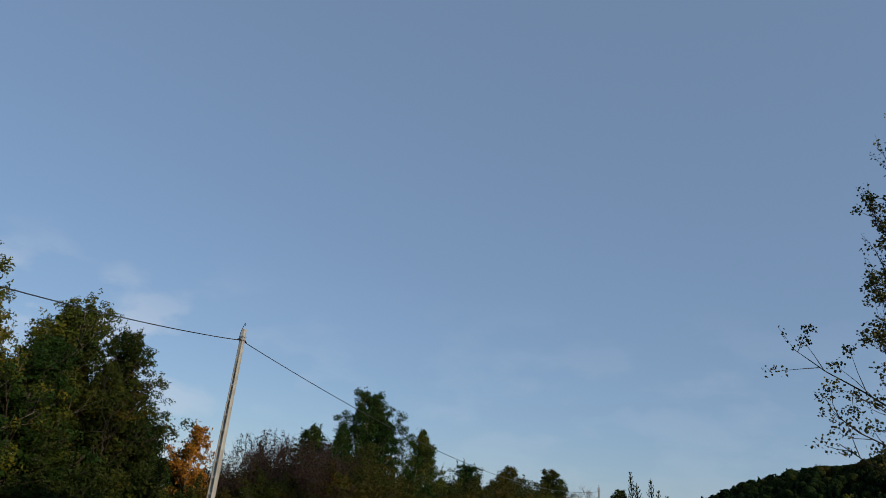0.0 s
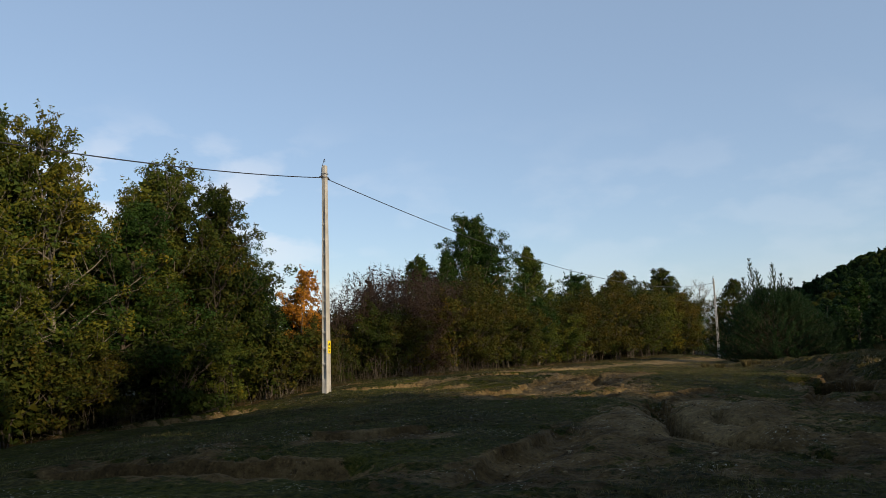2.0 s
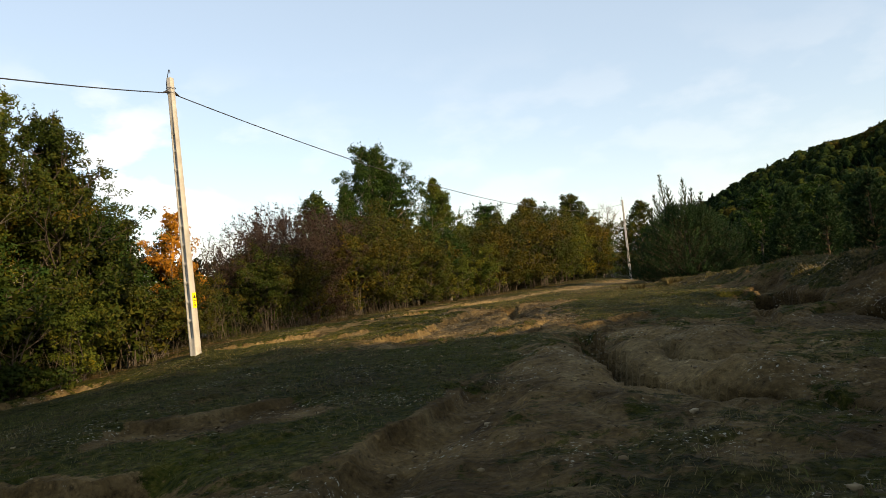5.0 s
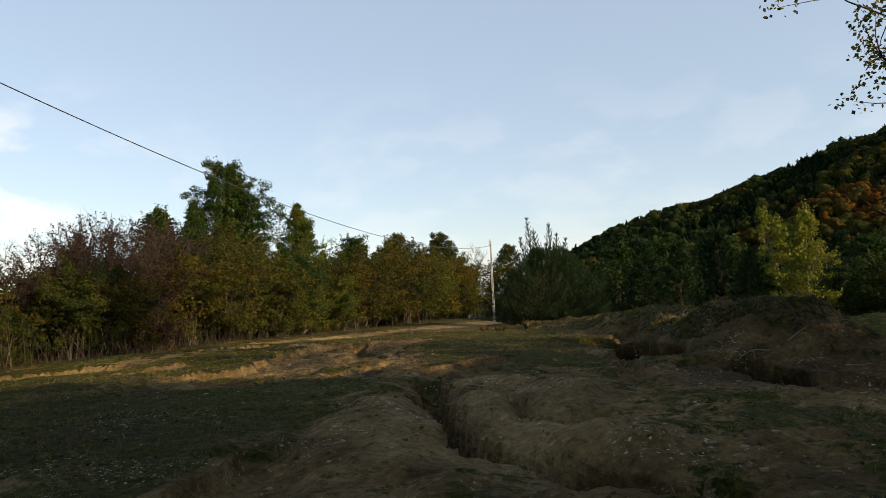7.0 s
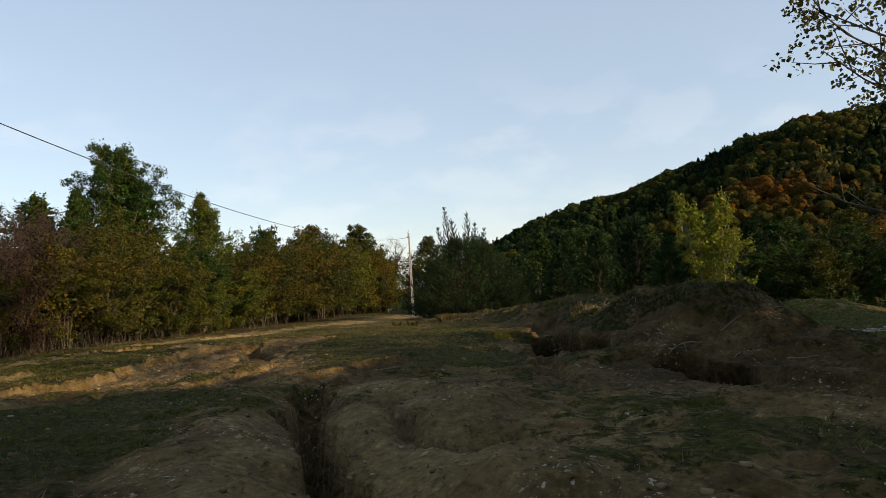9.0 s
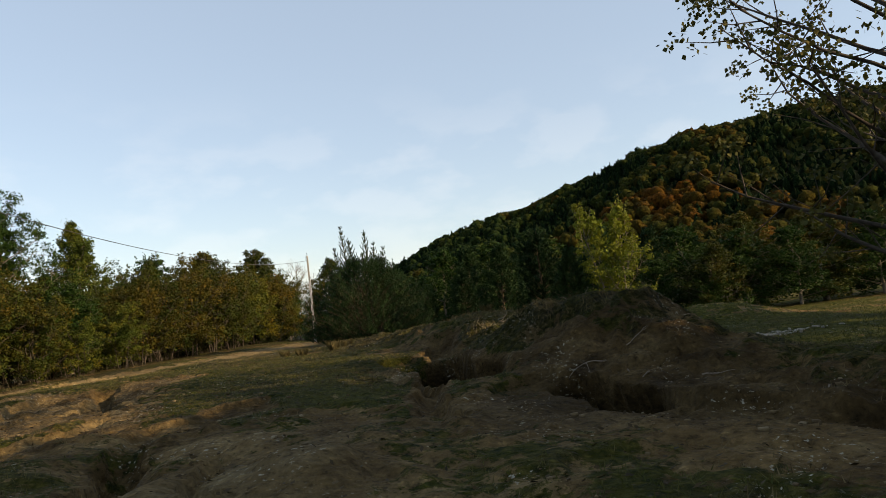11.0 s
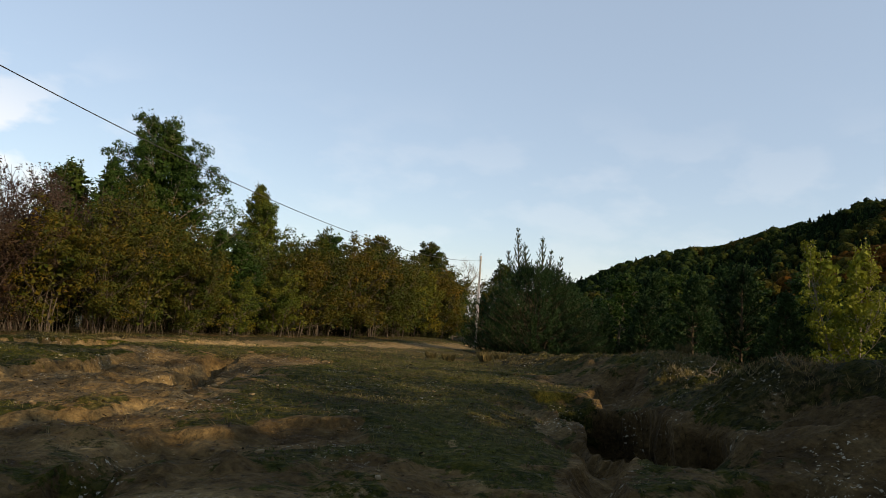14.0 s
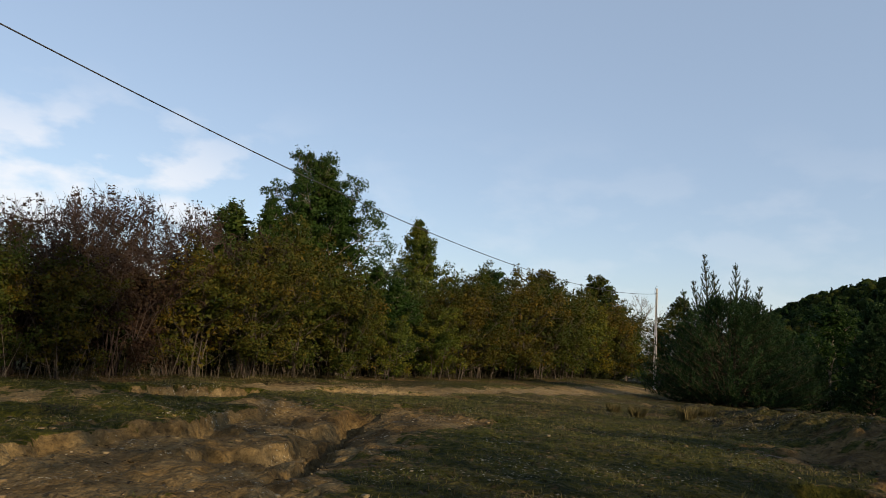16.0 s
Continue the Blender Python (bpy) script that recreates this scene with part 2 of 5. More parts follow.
def ground_material():
    m, n, l, b = material("eroded_ground", 0.95, 0.08)

    def attr(key):
        at = n.new("ShaderNodeAttribute"); at.attribute_name = key
        return at.outputs["Fac"]

    def math_(op, x, y, clamp=False):
        k = n.new("ShaderNodeMath"); k.operation = op; k.use_clamp = clamp
        for i, v in enumerate((x, y)):
            if isinstance(v, (int, float)):
                k.inputs[i].default_value = v
            else:
                l.new(v, k.inputs[i])
        return k.outputs[0]

    def smooth(v, lo, hi):
        k = n.new("ShaderNodeMapRange"); k.interpolation_type = "SMOOTHSTEP"
        k.inputs["From Min"].default_value, k.inputs["From Max"].default_value = lo, hi
        l.new(v, k.inputs["Value"])
        return k.outputs["Result"]

    def look_up(v, stops):
        k = ramp(n, stops)
        l.new(v, k.inputs["Fac"])
        return k.outputs["Color"]

    fine = noise_node(n, l, 9.0, 6, 0.66).outputs["Fac"]
    edge = noise_node(n, l, 3.0, 9, 0.76).outputs["Fac"]
    mid = noise_node(n, l, 1.1, 5, 0.6).outputs["Fac"]
    big = noise_node(n, l, 0.28, 4, 0.55).outputs["Fac"]
    clod = noise_node(n, l, 30.0, 4, 0.65).outputs["Fac"]
    # bare loam: pale crust and darker damp earth
    loam = look_up(mid, [(0.34, (0.110, 0.071, 0.030)), (0.46, (0.20, 0.131, 0.056)), (0.58, (0.285, 0.194, 0.090)), (0.70, (0.375, 0.274, 0.140))])
    sandy = look_up(mid, [(0.3, (0.25, 0.170, 0.075)), (0.5, (0.34, 0.245, 0.122)), (0.7, (0.44, 0.335, 0.185))])
    soil = mix_rgb(n, l, attr("sand"), loam, sandy)
    soil = mix_rgb(n, l, 0.8, soil, look_up(fine, [(0.32, (0.25, 0.24, 0.22)), (0.42, (0.75, 0.74, 0.72)), (0.56, (1.08, 1.07, 1.05)), (0.70, (1.5, 1.48, 1.42))]), "MULTIPLY")
    # cropped turf: moss green to olive, with straw where it is dry
    turf = look_up(fine, [(0.32, (0.017, 0.026, 0.0037)), (0.46, (0.055, 0.065, 0.0075)), (0.58, (0.108, 0.106, 0.016)), (0.72, (0.20, 0.165, 0.04))])
    straw = look_up(fine, [(0.34, (0.030, 0.026, 0.009)), (0.48, (0.088, 0.070, 0.024)), (0.60, (0.18, 0.142, 0.056)), (0.72, (0.36, 0.30, 0.16))])
    dry = math_("ADD", math_("MULTIPLY", math_("SUBTRACT", mid, 0.52), 1.5), attr("dry"), True)
    turf = mix_rgb(n, l, dry, turf, straw)
    # ragged border between the two
    bare = smooth(math_("ADD", math_("MULTIPLY", math_("SUBTRACT", edge, 0.5), 1.9), attr("soil")), 0.47, 0.57)
    col = mix_rgb(n, l, bare, turf, soil)
    # tussocks and clods with dark hollows between them
    vor = n.new("ShaderNodeTexVoronoi"); vor.inputs["Scale"].default_value = 5.5; vor.inputs["Detail"].default_value = 2.0; vor.inputs["Roughness"].default_value = 0.6
    warp = n.new("ShaderNodeTexNoise"); warp.inputs["Scale"].default_value = 3.0; warp.inputs["Detail"].default_value = 4.0
    co = n.new("ShaderNodeTexCoord"); add = n.new("ShaderNodeVectorMath"); add.operation = "MULTIPLY_ADD"
    l.new(co.outputs["Object"], warp.inputs["Vector"]); l.new(warp.outputs["Color"], add.inputs[0]); add.inputs[1].default_value = (0.22, 0.22, 0.22)
    l.new(co.outputs["Object"], add.inputs[2]); l.new(add.outputs[0], vor.inputs["Vector"])
    col = mix_rgb(n, l, 0.9, col, look_up(vor.outputs["Distance"], [(0.12, (1.35, 1.34, 1.32)), (0.34, (1.26, 1.25, 1.24)), (0.52, (1.12, 1.12, 1.10)), (0.66, (0.72, 0.72, 0.69))]), "MULTIPLY")
    # dark pits, crumbs, and specks of lichen and chaff
    pit = noise_node(n, l, 15.0, 5, 0.72).outputs["Fac"]
    col = mix_rgb(n, l, 0.9, col, look_up(pit, [(0.30, (0.34, 0.33, 0.31)), (0.40, (0.88, 0.87, 0.86)), (0.60, (1.05, 1.05, 1.03)), (0.68, (1.5, 1.46, 1.35))]), "MULTIPLY")
    speck = noise_node(n, l, 19.0, 3, 0.6).outputs["Fac"]
    where = noise_node(n, l, 0.7, 3, 0.5).outputs["Fac"]
    # random tone, with pit shade and meadow sunlight put into the colour
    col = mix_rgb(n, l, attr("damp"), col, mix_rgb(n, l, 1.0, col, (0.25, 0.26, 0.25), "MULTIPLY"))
    col = mix_rgb(n, l, 0.8, col, look_up(big, [(0.3, (0.60, 0.60, 0.60)), (0.7, (0.96, 0.93, 0.89))]), "MULTIPLY")
    col = mix_rgb(n, l, math_("MULTIPLY", smooth(speck, 0.61, 0.67), smooth(where, 0.53, 0.63)), col, (0.30, 0.285, 0.225))
    l.new(col, b.inputs["Base Color"])
    bp = n.new("ShaderNodeBump"); bp.inputs["Strength"].default_value = 1.0; bp.inputs["Distance"].default_value = 0.05
    l.new(math_("SUBTRACT", math_("ADD", math_("MULTIPLY", clod, 0.3), fine), math_("MULTIPLY", vor.outputs["Distance"], 0.9)), bp.inputs["Height"]); l.new(bp.outputs[0], b.inputs["Normal"])
    return m


ground_mat = ground_material()

# ---- the ground ----
# gullies: centre line, half width, depth
GULLIES = [
    ([(-1.25, 23.4), (-1.15, 22.0), (-0.95, 19.9), (-0.65, 18.5), (0.0, 17.2), (0.6, 16.2), (1.25, 15.3), (1.9, 14.6)], 0.20, 0.85, 1),
    ([(-1.25, 23.4), (-0.9, 24.5), (-0.2, 25.3), (0.6, 25.6)], 0.5, 0.12, 1),
    ([(0.02, 22.2), (0.1, 20.3), (0.3, 19.2), (0.65, 18.4), (1.35, 18.4), (1.8, 17.8)], 0.11, 0.22, 1),
    ([(4.6, 33.6), (4.3, 31.8), (4.2, 30.2)], 0.4, 0.3, 1),
    ([(3.0, 30.9), (3.4, 29.6), (3.6, 28.2), (3.75, 26.7), (3.95, 25.6)], 0.58, 1.7, 1),
    ([(4.35, 24.0), (4.7, 23.1), (4.95, 22.3), (5.1, 21.9)], 0.5, 1.2, 1),
    ([(4.9, 22.6), (5.5, 20.9), (6.1, 20.1), (7.0, 19.4), (8.2, 18.7)], 0.4, 0.26, 3.0),
    ([(2.6, 27.2), (3.0, 25.6), (2.9, 24.4), (2.85, 23.0), (2.9, 22.0)], 0.2, 0.24, 1),
    ([(-21.0, 17.4), (-18.8, 20.4), (-17.2, 22.6), (-15.4, 24.6)], 0.45, 0.36, 2.5),
    ([(-10.5, 11.4), (-8.2, 12.0), (-6.4, 12.4), (-5.3, 12.6), (-4.9, 13.4)], 0.35, 0.42, 3.5),
    ([(-4.9, 35.8), (-4.75, 34.4), (-4.3, 32.7), (-3.8, 30.9), (-3.3, 29.4), (-2.8, 28.0)], 0.25, 0.27, 1),
    ([(-7.4, 15.0), (-6.0, 15.3), (-4.9, 16.4)], 0.3, 0.16, 2.5),
    ([(-3.0, 11.6), (-2.8, 13.4), (-2.4, 15.2), (-2.3, 17.0)], 0.3, 0.22, 2.0),
    ([(8.8, 34.6), (8.1, 38.0), (6.6, 41.5)], 0.7, 0.25, 1),
]
# small earth cliffs: line (the high side lies to its left), height, width of the washed floor below
SCARPS = [
    ([(-13.6, 26.2), (-12.9, 27.6), (-12.1, 29.2), (-11.1, 30.2)], 0.34, 1.5),
    ([(-11.6, 34.6), (-11.1, 35.6), (-10.7, 36.8), (-9.9, 37.7), (-8.8, 38.1)], 0.48, 2.0),
    ([(-7.6, 24.6), (-6.6, 26.4), (-6.4, 28.0), (-6.5, 29.0), (-6.45, 29.9), (-6.2, 30.9), (-6.5, 32.2), (-6.2, 33.6), (-6.3, 34.6)], 0.31, 1.9),
    ([(-4.4, 28.4), (-4.75, 29.6), (-4.65, 30.6), (-4.45, 31.3), (-4.9, 31.9)], 0.36, 0.9),
    ([(-5.15, 32.1), (-4.95, 33.1), (-4.9, 34.2), (-5.2, 35.2)], 0.26, 0.7),
    ([(-3.7, 24.2), (-3.2, 25.2), (-2.75, 25.9), (-2.7, 26.8)], 0.13, 0.8),
    ([(-8.6, 39.6), (-7.2, 41.6), (-5.9, 43.6)], 0.14, 1.2),
    ([(-20.6, 19.2), (-19.0, 21.6), (-17.4, 23.4), (-15.6, 25.2)], 0.30, 1.2),
    ([(-9.6, 26.4), (-9.0, 28.4), (-9.2, 30.4)], 0.16, 1.2),
    ([(2.2, 29.8), (2.7, 28.4), (2.9, 27.0)], 0.12, 0.8),
]
RIDGE = [(2.5, 46, -0.35), (4.6, 39, 0.08), (5.9, 35.5, 0.48), (6.4, 33.3, 0.60), (6.5, 31.6, 0.38), (6.45, 30.2, 0.40), (6.45, 28.7, 0.80), (6.5, 27.2, 0.86), (6.7, 26.3, 0.88), (6.95, 25.5, 0.86), (7.05, 25.1, 0.48), (7.5, 24.1, 0.18), (7.7, 22.8, -0.18), (8.4, 20, -0.3), (9.5, 17, -0.25)]
TRACK = [(-9.5, 39.5), (-7.9, 41.6), (-6.3, 44.2), (-3.6, 53), (-1.6, 66), (0.2, 80), (1.5, 95)]


def hill(x, y):
    """The wooded hill: its skyline's slope by bearing, with a flank that climbs to it."""
    far_ = np.hypot(x - 1, y - 15)
    bearing = np.degrees(np.arctan2(x - 1, y - 15))
    slope = np.interp(bearing, (-2, 3, 6.5, 9, 11.3, 15.5, 20.6, 24.5, 28, 32, 40, 60, 85, 110), (0, 0.022, 0.053, 0.074, 0.092, 0.111, 0.130, 0.158, 0.172, 0.190, 0.198, 0.21, 0.16, 0))
    crest = np.clip(330 * slope - 3.6, 0, 80) * (1 + 0.03 * fbm(bearing, 0 * bearing, 3.0, 2, 51))
    front = sst(85, 330, far_) * (1 - 0.5 * sst(345, 700, far_))
    return crest * front + 3 * sst(120, 300, far_) * (slope > 0.02) * fbm(x, y, 45, 3, 50)


def land(x, y):
    """Height of the ground, how bare it is, and how dry its turf is."""
    x, y = np.asarray(x, float), np.asarray(y, float)
    z = -0.17 + 0.42 * (1 - sst(3, 14, y)) - 0.021 * np.clip(y - 33, 0, 75) - 0.014 * np.clip(y - 36, 0, 38) * sst(-5, 3, x)
    z = z - 0.085 * np.clip(-x - 8, 0, 16) * (1 - sst(24, 32, y)) - 0.02 * np.clip(-x - 8, 0, 20) * sst(24, 32, y)
    z = z + 0.34 * np.exp(-((x + 12.6) ** 2 + (y - 25.8) ** 2) / 6)
    z = z - 0.35 * sst(8, 11, x) * sst(20, 26, y)
    z = z + 0.6 * np.exp(-(((x - 13.7) / 2.3) ** 2 + ((y - 34.4) / 1.7) ** 2)) - 0.35 * sst(12, 24, x) * sst(20, 30, y)
    z = z + 0.30 * np.exp(-((x - 0.95) ** 2 / 0.5 + (y - 19.7) ** 2 / 0.9)) + 0.24 * np.exp(-((x + 0.35) ** 2 / 0.3 + (y - 19.4) ** 2 / 1.6)) + 0.22 * np.exp(-((x - 1.0) ** 2 / 0.9 + (y - 16.6) ** 2 / 0.7))
    z = z + 0.22 * np.exp(-((x + 1.6) ** 2 / 0.5 + (y - 19.3) ** 2 / 5))
    wx, wy = x + 0.26 * fbm(x, y, 1.1, 2, 3) + 0.05 * fbm(x, y, 0.3, 2, 4), y + 0.26 * fbm(x, y, 1.1, 2, 9) + 0.05 * fbm(x, y, 0.3, 2, 8)
    # the long spoil ridge beside the deep gully
    d, s, side = along(RIDGE, x + 0.4 * (wx - x), y + 0.4 * (wy - y))
    d_r, side_r = d, side
    run = np.concatenate([[0], np.cumsum([math.hypot(q[0] - p[0], q[1] - p[1]) for p, q in zip(RIDGE, RIDGE[1:])])])
    crest = np.interp(s, run / run[-1], [p[2] for p in RIDGE])
    mound = np.exp(-(d / (np.where(side < 0, 1.9, 1.15) + 0.45 * fbm(x, y, 1.6, 3, 31))) ** 3)
    slump = fbm(x, y, 1.5, 3, 24) * 3.0 + d * 1.6
    slump = np.floor(slump) + sst(0.55, 0.95, slump - np.floor(slump)) - slump
    crag = 0.15 * fbm(x, y, 1.3, 3, 23) + 0.32 * (0.33 - np.abs(fbm(x, y, 0.75, 3, 26))) + 0.24 * slump * sst(0.4, 0.9, d)
    z = z + (crest + crag - z) * mound
    soil = 0.55 * mound * sst(0.85, 1.4, d + 0.5 * fbm(x, y, 0.9, 2, 33)) * (side < 0) * (1 - sst(29.5, 32, y))
    # turf and bare patches
    patch = fbm(x, y, 3.4, 4, 60)
    soil = np.maximum(soil, 0.24 + 0.75 * patch + 0.42 * fbm(x, y, 0.8, 3, 64))
    track, s, side = along(TRACK, x + 0.6 * fbm(x, y, 2.5, 2, 5), y)
    soil = np.maximum(soil, 0.85 - 0.5 * sst(0.5, 2.0, track))
    # where turf holds
    for gx, gy, rx, ry, k in ((-4.2, 20.2, 2.2, 2.6, 0.5), (0.2, 29, 3.4, 4.6, 0.55), (-0.5, 38, 5, 6, 0.35), (3.2, 18.2, 1.4, 1.6, 0.22), (-13, 17, 7, 4.5, 0.45),
                              (14, 29, 5, 3.4, 0.8), (-3.6, 14.6, 2.0, 2.2, 0.3), (2.6, 27.4, 0.9, 1.4, 0.4), (-8, 29.5, 2.0, 1.4, 0.3), (-9.6, 25, 2.6, 2.2, 0.3)):
        soil = soil - k * np.exp(-((x - gx) / rx) ** 2 - ((y - gy) / ry) ** 2)
    # where it is worn away
    for gx, gy, rx, ry, k in ((-1.6, 17.6, 1.5, 3.6, 0.5), (0.5, 19.5, 1.5, 2.8, 0.6), (-2.6, 13, 1.8, 2.2, 0.35), (3.4, 22.2, 1.0, 2.0, 0.5), (-5.0, 29, 3.8, 5.2, 0.5),
                              (5.2, 18.6, 2.2, 1.3, 0.45), (-6.8, 12.3, 2.6, 0.9, 0.32), (-2.2, 24.2, 1.6, 1.6, 0.3), (4.6, 34.5, 2.0, 4.0, 0.25), (6.0, 22.6, 1.5, 2.6, 0.5), (13.7, 34.0, 2.4, 1.6, 0.15), (16.5, 33.0, 2.0, 0.4, 0.6)):
        soil = soil + k * np.exp(-((x - gx) / rx) ** 2 - ((y - gy) / ry) ** 2)
    soil = soil - 0.45 * mound * np.exp(-(np.where(side_r < 0, d_r / 1.1, d_r)) ** 2) * sst(25.0, 26.2, y)
    # rills in the bare ground, and turf that stands a little proud of it
    rill = np.exp(-(fbm(wx, wy, 1.9, 2, 41) / 0.07) ** 2) * sst(0.40, 0.62, soil)
    z = z - 0.045 * rill + 0.055 * (1 - sst(0.42, 0.56, soil + 0.35 * fbm(x, y, 0.45, 3, 42)))
    soil = soil + 0.15 * rill
    clods = np.maximum(0, fbm(x, y, 0.42, 2, 43)) ** 1.5 * 0.12 * sst(0.45, 0.7, soil)
    rough = clods + fbm(x, y, 1.9, 4, 40) * 0.085 + fbm(x, y, 0.6, 3, 44) * 0.035 * (1.1 - 0.5 * sst(0.4, 0.9, soil))
    rough = rough + 0.024 * fbm(x, y, 0.26, 2, 49) + 0.045 * np.abs(fbm(x, y, 0.34, 3, 47, 0.6)) * (0.9 - 0.72 * sst(0.35, 0.8, soil))
    # low wash scarps that follow the bare ground
    step_ = fbm(x, y, 2.6, 3, 52) * 3.2
    frac = step_ - np.floor(step_)
    ledge = np.floor(step_) + sst(0.72, 0.97, frac)
    bare = np.exp(-((x + 5.4) / 4.0) ** 2 - ((y - 30) / 5.0) ** 2) + 0.35 * sst(0.4, 0.8, soil)
    z = z + 0.05 * np.clip(bare, 0, 1) * (ledge - step_ * 0.55)
    # turf-edged cliffs of pale sand washed out on the slope
    terr = np.clip(1.25 * np.exp(-((x + 5.0) / 3.2) ** 4 - ((y - 29.6) / 5.0) ** 4), 0, 1)
    soil = soil * (1 - 0.6 * terr) + terr * 0.6 * (0.62 + 0.55 * patch + 0.4 * fbm(x, y, 0.7, 3, 56))
    notch = 0.10 * fbm(x, y, 0.35, 3, 57) + 0.03 * fbm(x, y, 0.13, 2, 58)
    face = 0.0
    for line, high, floor_ in SCARPS:
        d, s, side = along(line, wx, wy)
        s_ = np.where(side < 0, d, -d) + notch
        ends = sst(0, 0.10, s) * (1 - sst(0.90, 1.0, s)) * (0.8 + 0.3 * fbm(x, y, 1.5, 2, 59))
        low_ = sst(0.0, 0.13, s_) * np.exp(-(np.clip(s_, 0, 9) / floor_) ** 1.6)
        z = z - high * ends * low_ + 0.045 * ends * np.exp(-((s_ + 0.25) / 0.3) ** 2)
        cut_ = ends * sst(-0.03, 0.02, s_) * (1 - sst(0.20, 0.34, s_))
        face = np.maximum(face, cut_)
        soil = soil + ends * (0.45 * sst(0.1, 0.3, s_) * np.exp(-(np.clip(s_, 0, 9) / floor_) ** 2) - 0.40 * sst(-1.6, -0.1, s_) * (s_ < 0))
        soil = np.maximum(soil, 1.2 * cut_)
    soil = soil - 0.55 * np.exp(-((x + 8.1) / 1.1) ** 2 - ((y - 30) / 4.2) ** 2)
    wall, pit_shade = 0.0, 0.0
    flute = fbm(x, y, 0.8, 2, 13)
    for line, half, depth, gentle in GULLIES:
        d, s, side = along(line, wx, wy)
        half_here = half * (1 + 0.3 * fbm(x, y, 0.9, 2, 14)) + 0.05 * flute
        ends = sst(0, 0.12, s) * (1 - sst(0.86, 1.0, s)) * 0.85 + 0.15
        d = np.where(side < 0, d / gentle, d) if gentle > 1 else d
        steep = 0.66 * (1 - sst(half_here * 0.90, half_here * 1.08, d)) + 0.34 * (1 - sst(half_here * 0.15, half_here * 0.95, d))
        slack = 1 - sst(0.0, half_here * 1.6, d)
        cut = np.where(side < 0, slack, steep) if gentle > 1 else steep
        # shade of the deep cuts, later put into the ground colour
        pit_shade = np.maximum(pit_shade, cut * min(1.0, max(0.15, depth * 1.3 - 0.7))) if gentle == 1 else pit_shade
        wall = np.maximum(wall, 4 * cut * (1 - cut) * min(1, depth * 2.5))
        z = z - depth * ends * cut * (1 + 0.22 * fbm(x, y, 0.5, 2, 15)) - (0.34 if gentle == 1 and depth < 0.9 else 0.08) * depth * ends * np.exp(-(d / (half * 2.6)) ** 2)
        soil = np.maximum(soil, ends * (1.1 - 0.8 * sst(half * 1.0, half * 1.25 + 0.14, d)))
    far = sst(60, 90, np.hypot(x, y - 20))
    z = z + rough * (1 - 0.6 * far) * (1 - 0.75 * wall) + fbm(x, y, 16, 2, 70) * (0.10 * sst(26, 45, np.hypot(x, y - 20)) + 0.3 * far) + hill(x, y)
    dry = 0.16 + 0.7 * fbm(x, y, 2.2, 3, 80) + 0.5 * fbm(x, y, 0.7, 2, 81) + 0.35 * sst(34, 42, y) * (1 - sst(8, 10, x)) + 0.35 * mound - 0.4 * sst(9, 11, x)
    # random tone; pits painted darker as shade, meadow lighter as sun, track paler
    damp = np.clip(0.58 - 0.5 * sst(9, 11, x) * sst(24, 26, y) + 0.22 * fbm(x, y, 1.7, 3, 95) + 0.25 * fbm(x, y, 6.0, 2, 96) + 0.9 * pit_shade - 0.3 * (track < 2.2), 0, 0.85)
    sand = 0.5 * np.exp(-((x + 5.2) / 4.2) ** 2 - ((y - 30) / 4.6) ** 2) + 0.85 * np.exp(-((x - 0.2) / 1.9) ** 2 - ((y - 18.8) / 3.6) ** 2) + 0.7 * np.exp(-((x + 11.5) / 3) ** 2 - ((y - 31) / 4) ** 2)
    sand = np.clip(np.maximum(np.maximum(sand, face), 1.0 - 1.0 * sst(0.8, 2.5, track)) + 0.25 * fbm(x, y, 1.3, 3, 97), 0, 1)
    # ground colour is darkened and kept turfed under the far wood
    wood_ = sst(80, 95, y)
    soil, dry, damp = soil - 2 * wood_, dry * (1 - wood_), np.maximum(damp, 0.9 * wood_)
    return z, soil, dry, damp, sand


def axis(lo, stretches, hi, growth):
    """Grid lines: even inside the stretches (from, to, step), ever wider outside them."""
    c = [v for a, b_, step in stretches for v in np.arange(a, b_ - step * 0.5, step)]
    s = stretches[-1][2]
    while c[-1] < hi:
        s = min(s * growth, 60)
        c.append(c[-1] + s)
    s = stretches[0][2]
    while c[0] > lo:
        s = min(s * growth, 60)
        c.insert(0, c[0] - s)
    return np.array(c)


gx = axis(-1500, [(-13, -8.4, 0.14), (-8.4, -2.2, 0.06), (-2.2, 8.4, 0.085), (8.4, 12, 0.2)], 1500, 1.08)
gy = axis(-900, [(9, 13.5, 0.10), (13.5, 22, 0.08), (22, 33, 0.065), (33, 40, 0.12)], 2600, 1.06)
GX, GY = np.meshgrid(gx, gy)
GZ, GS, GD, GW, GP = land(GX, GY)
i, j = np.meshgrid(np.arange(len(gy) - 1), np.arange(len(gx) - 1), indexing="ij")
w = len(gx)
gq = np.stack([i * w + j, i * w + j + 1, (i + 1) * w + j + 1, (i + 1) * w + j], -1).reshape(-1, 4)
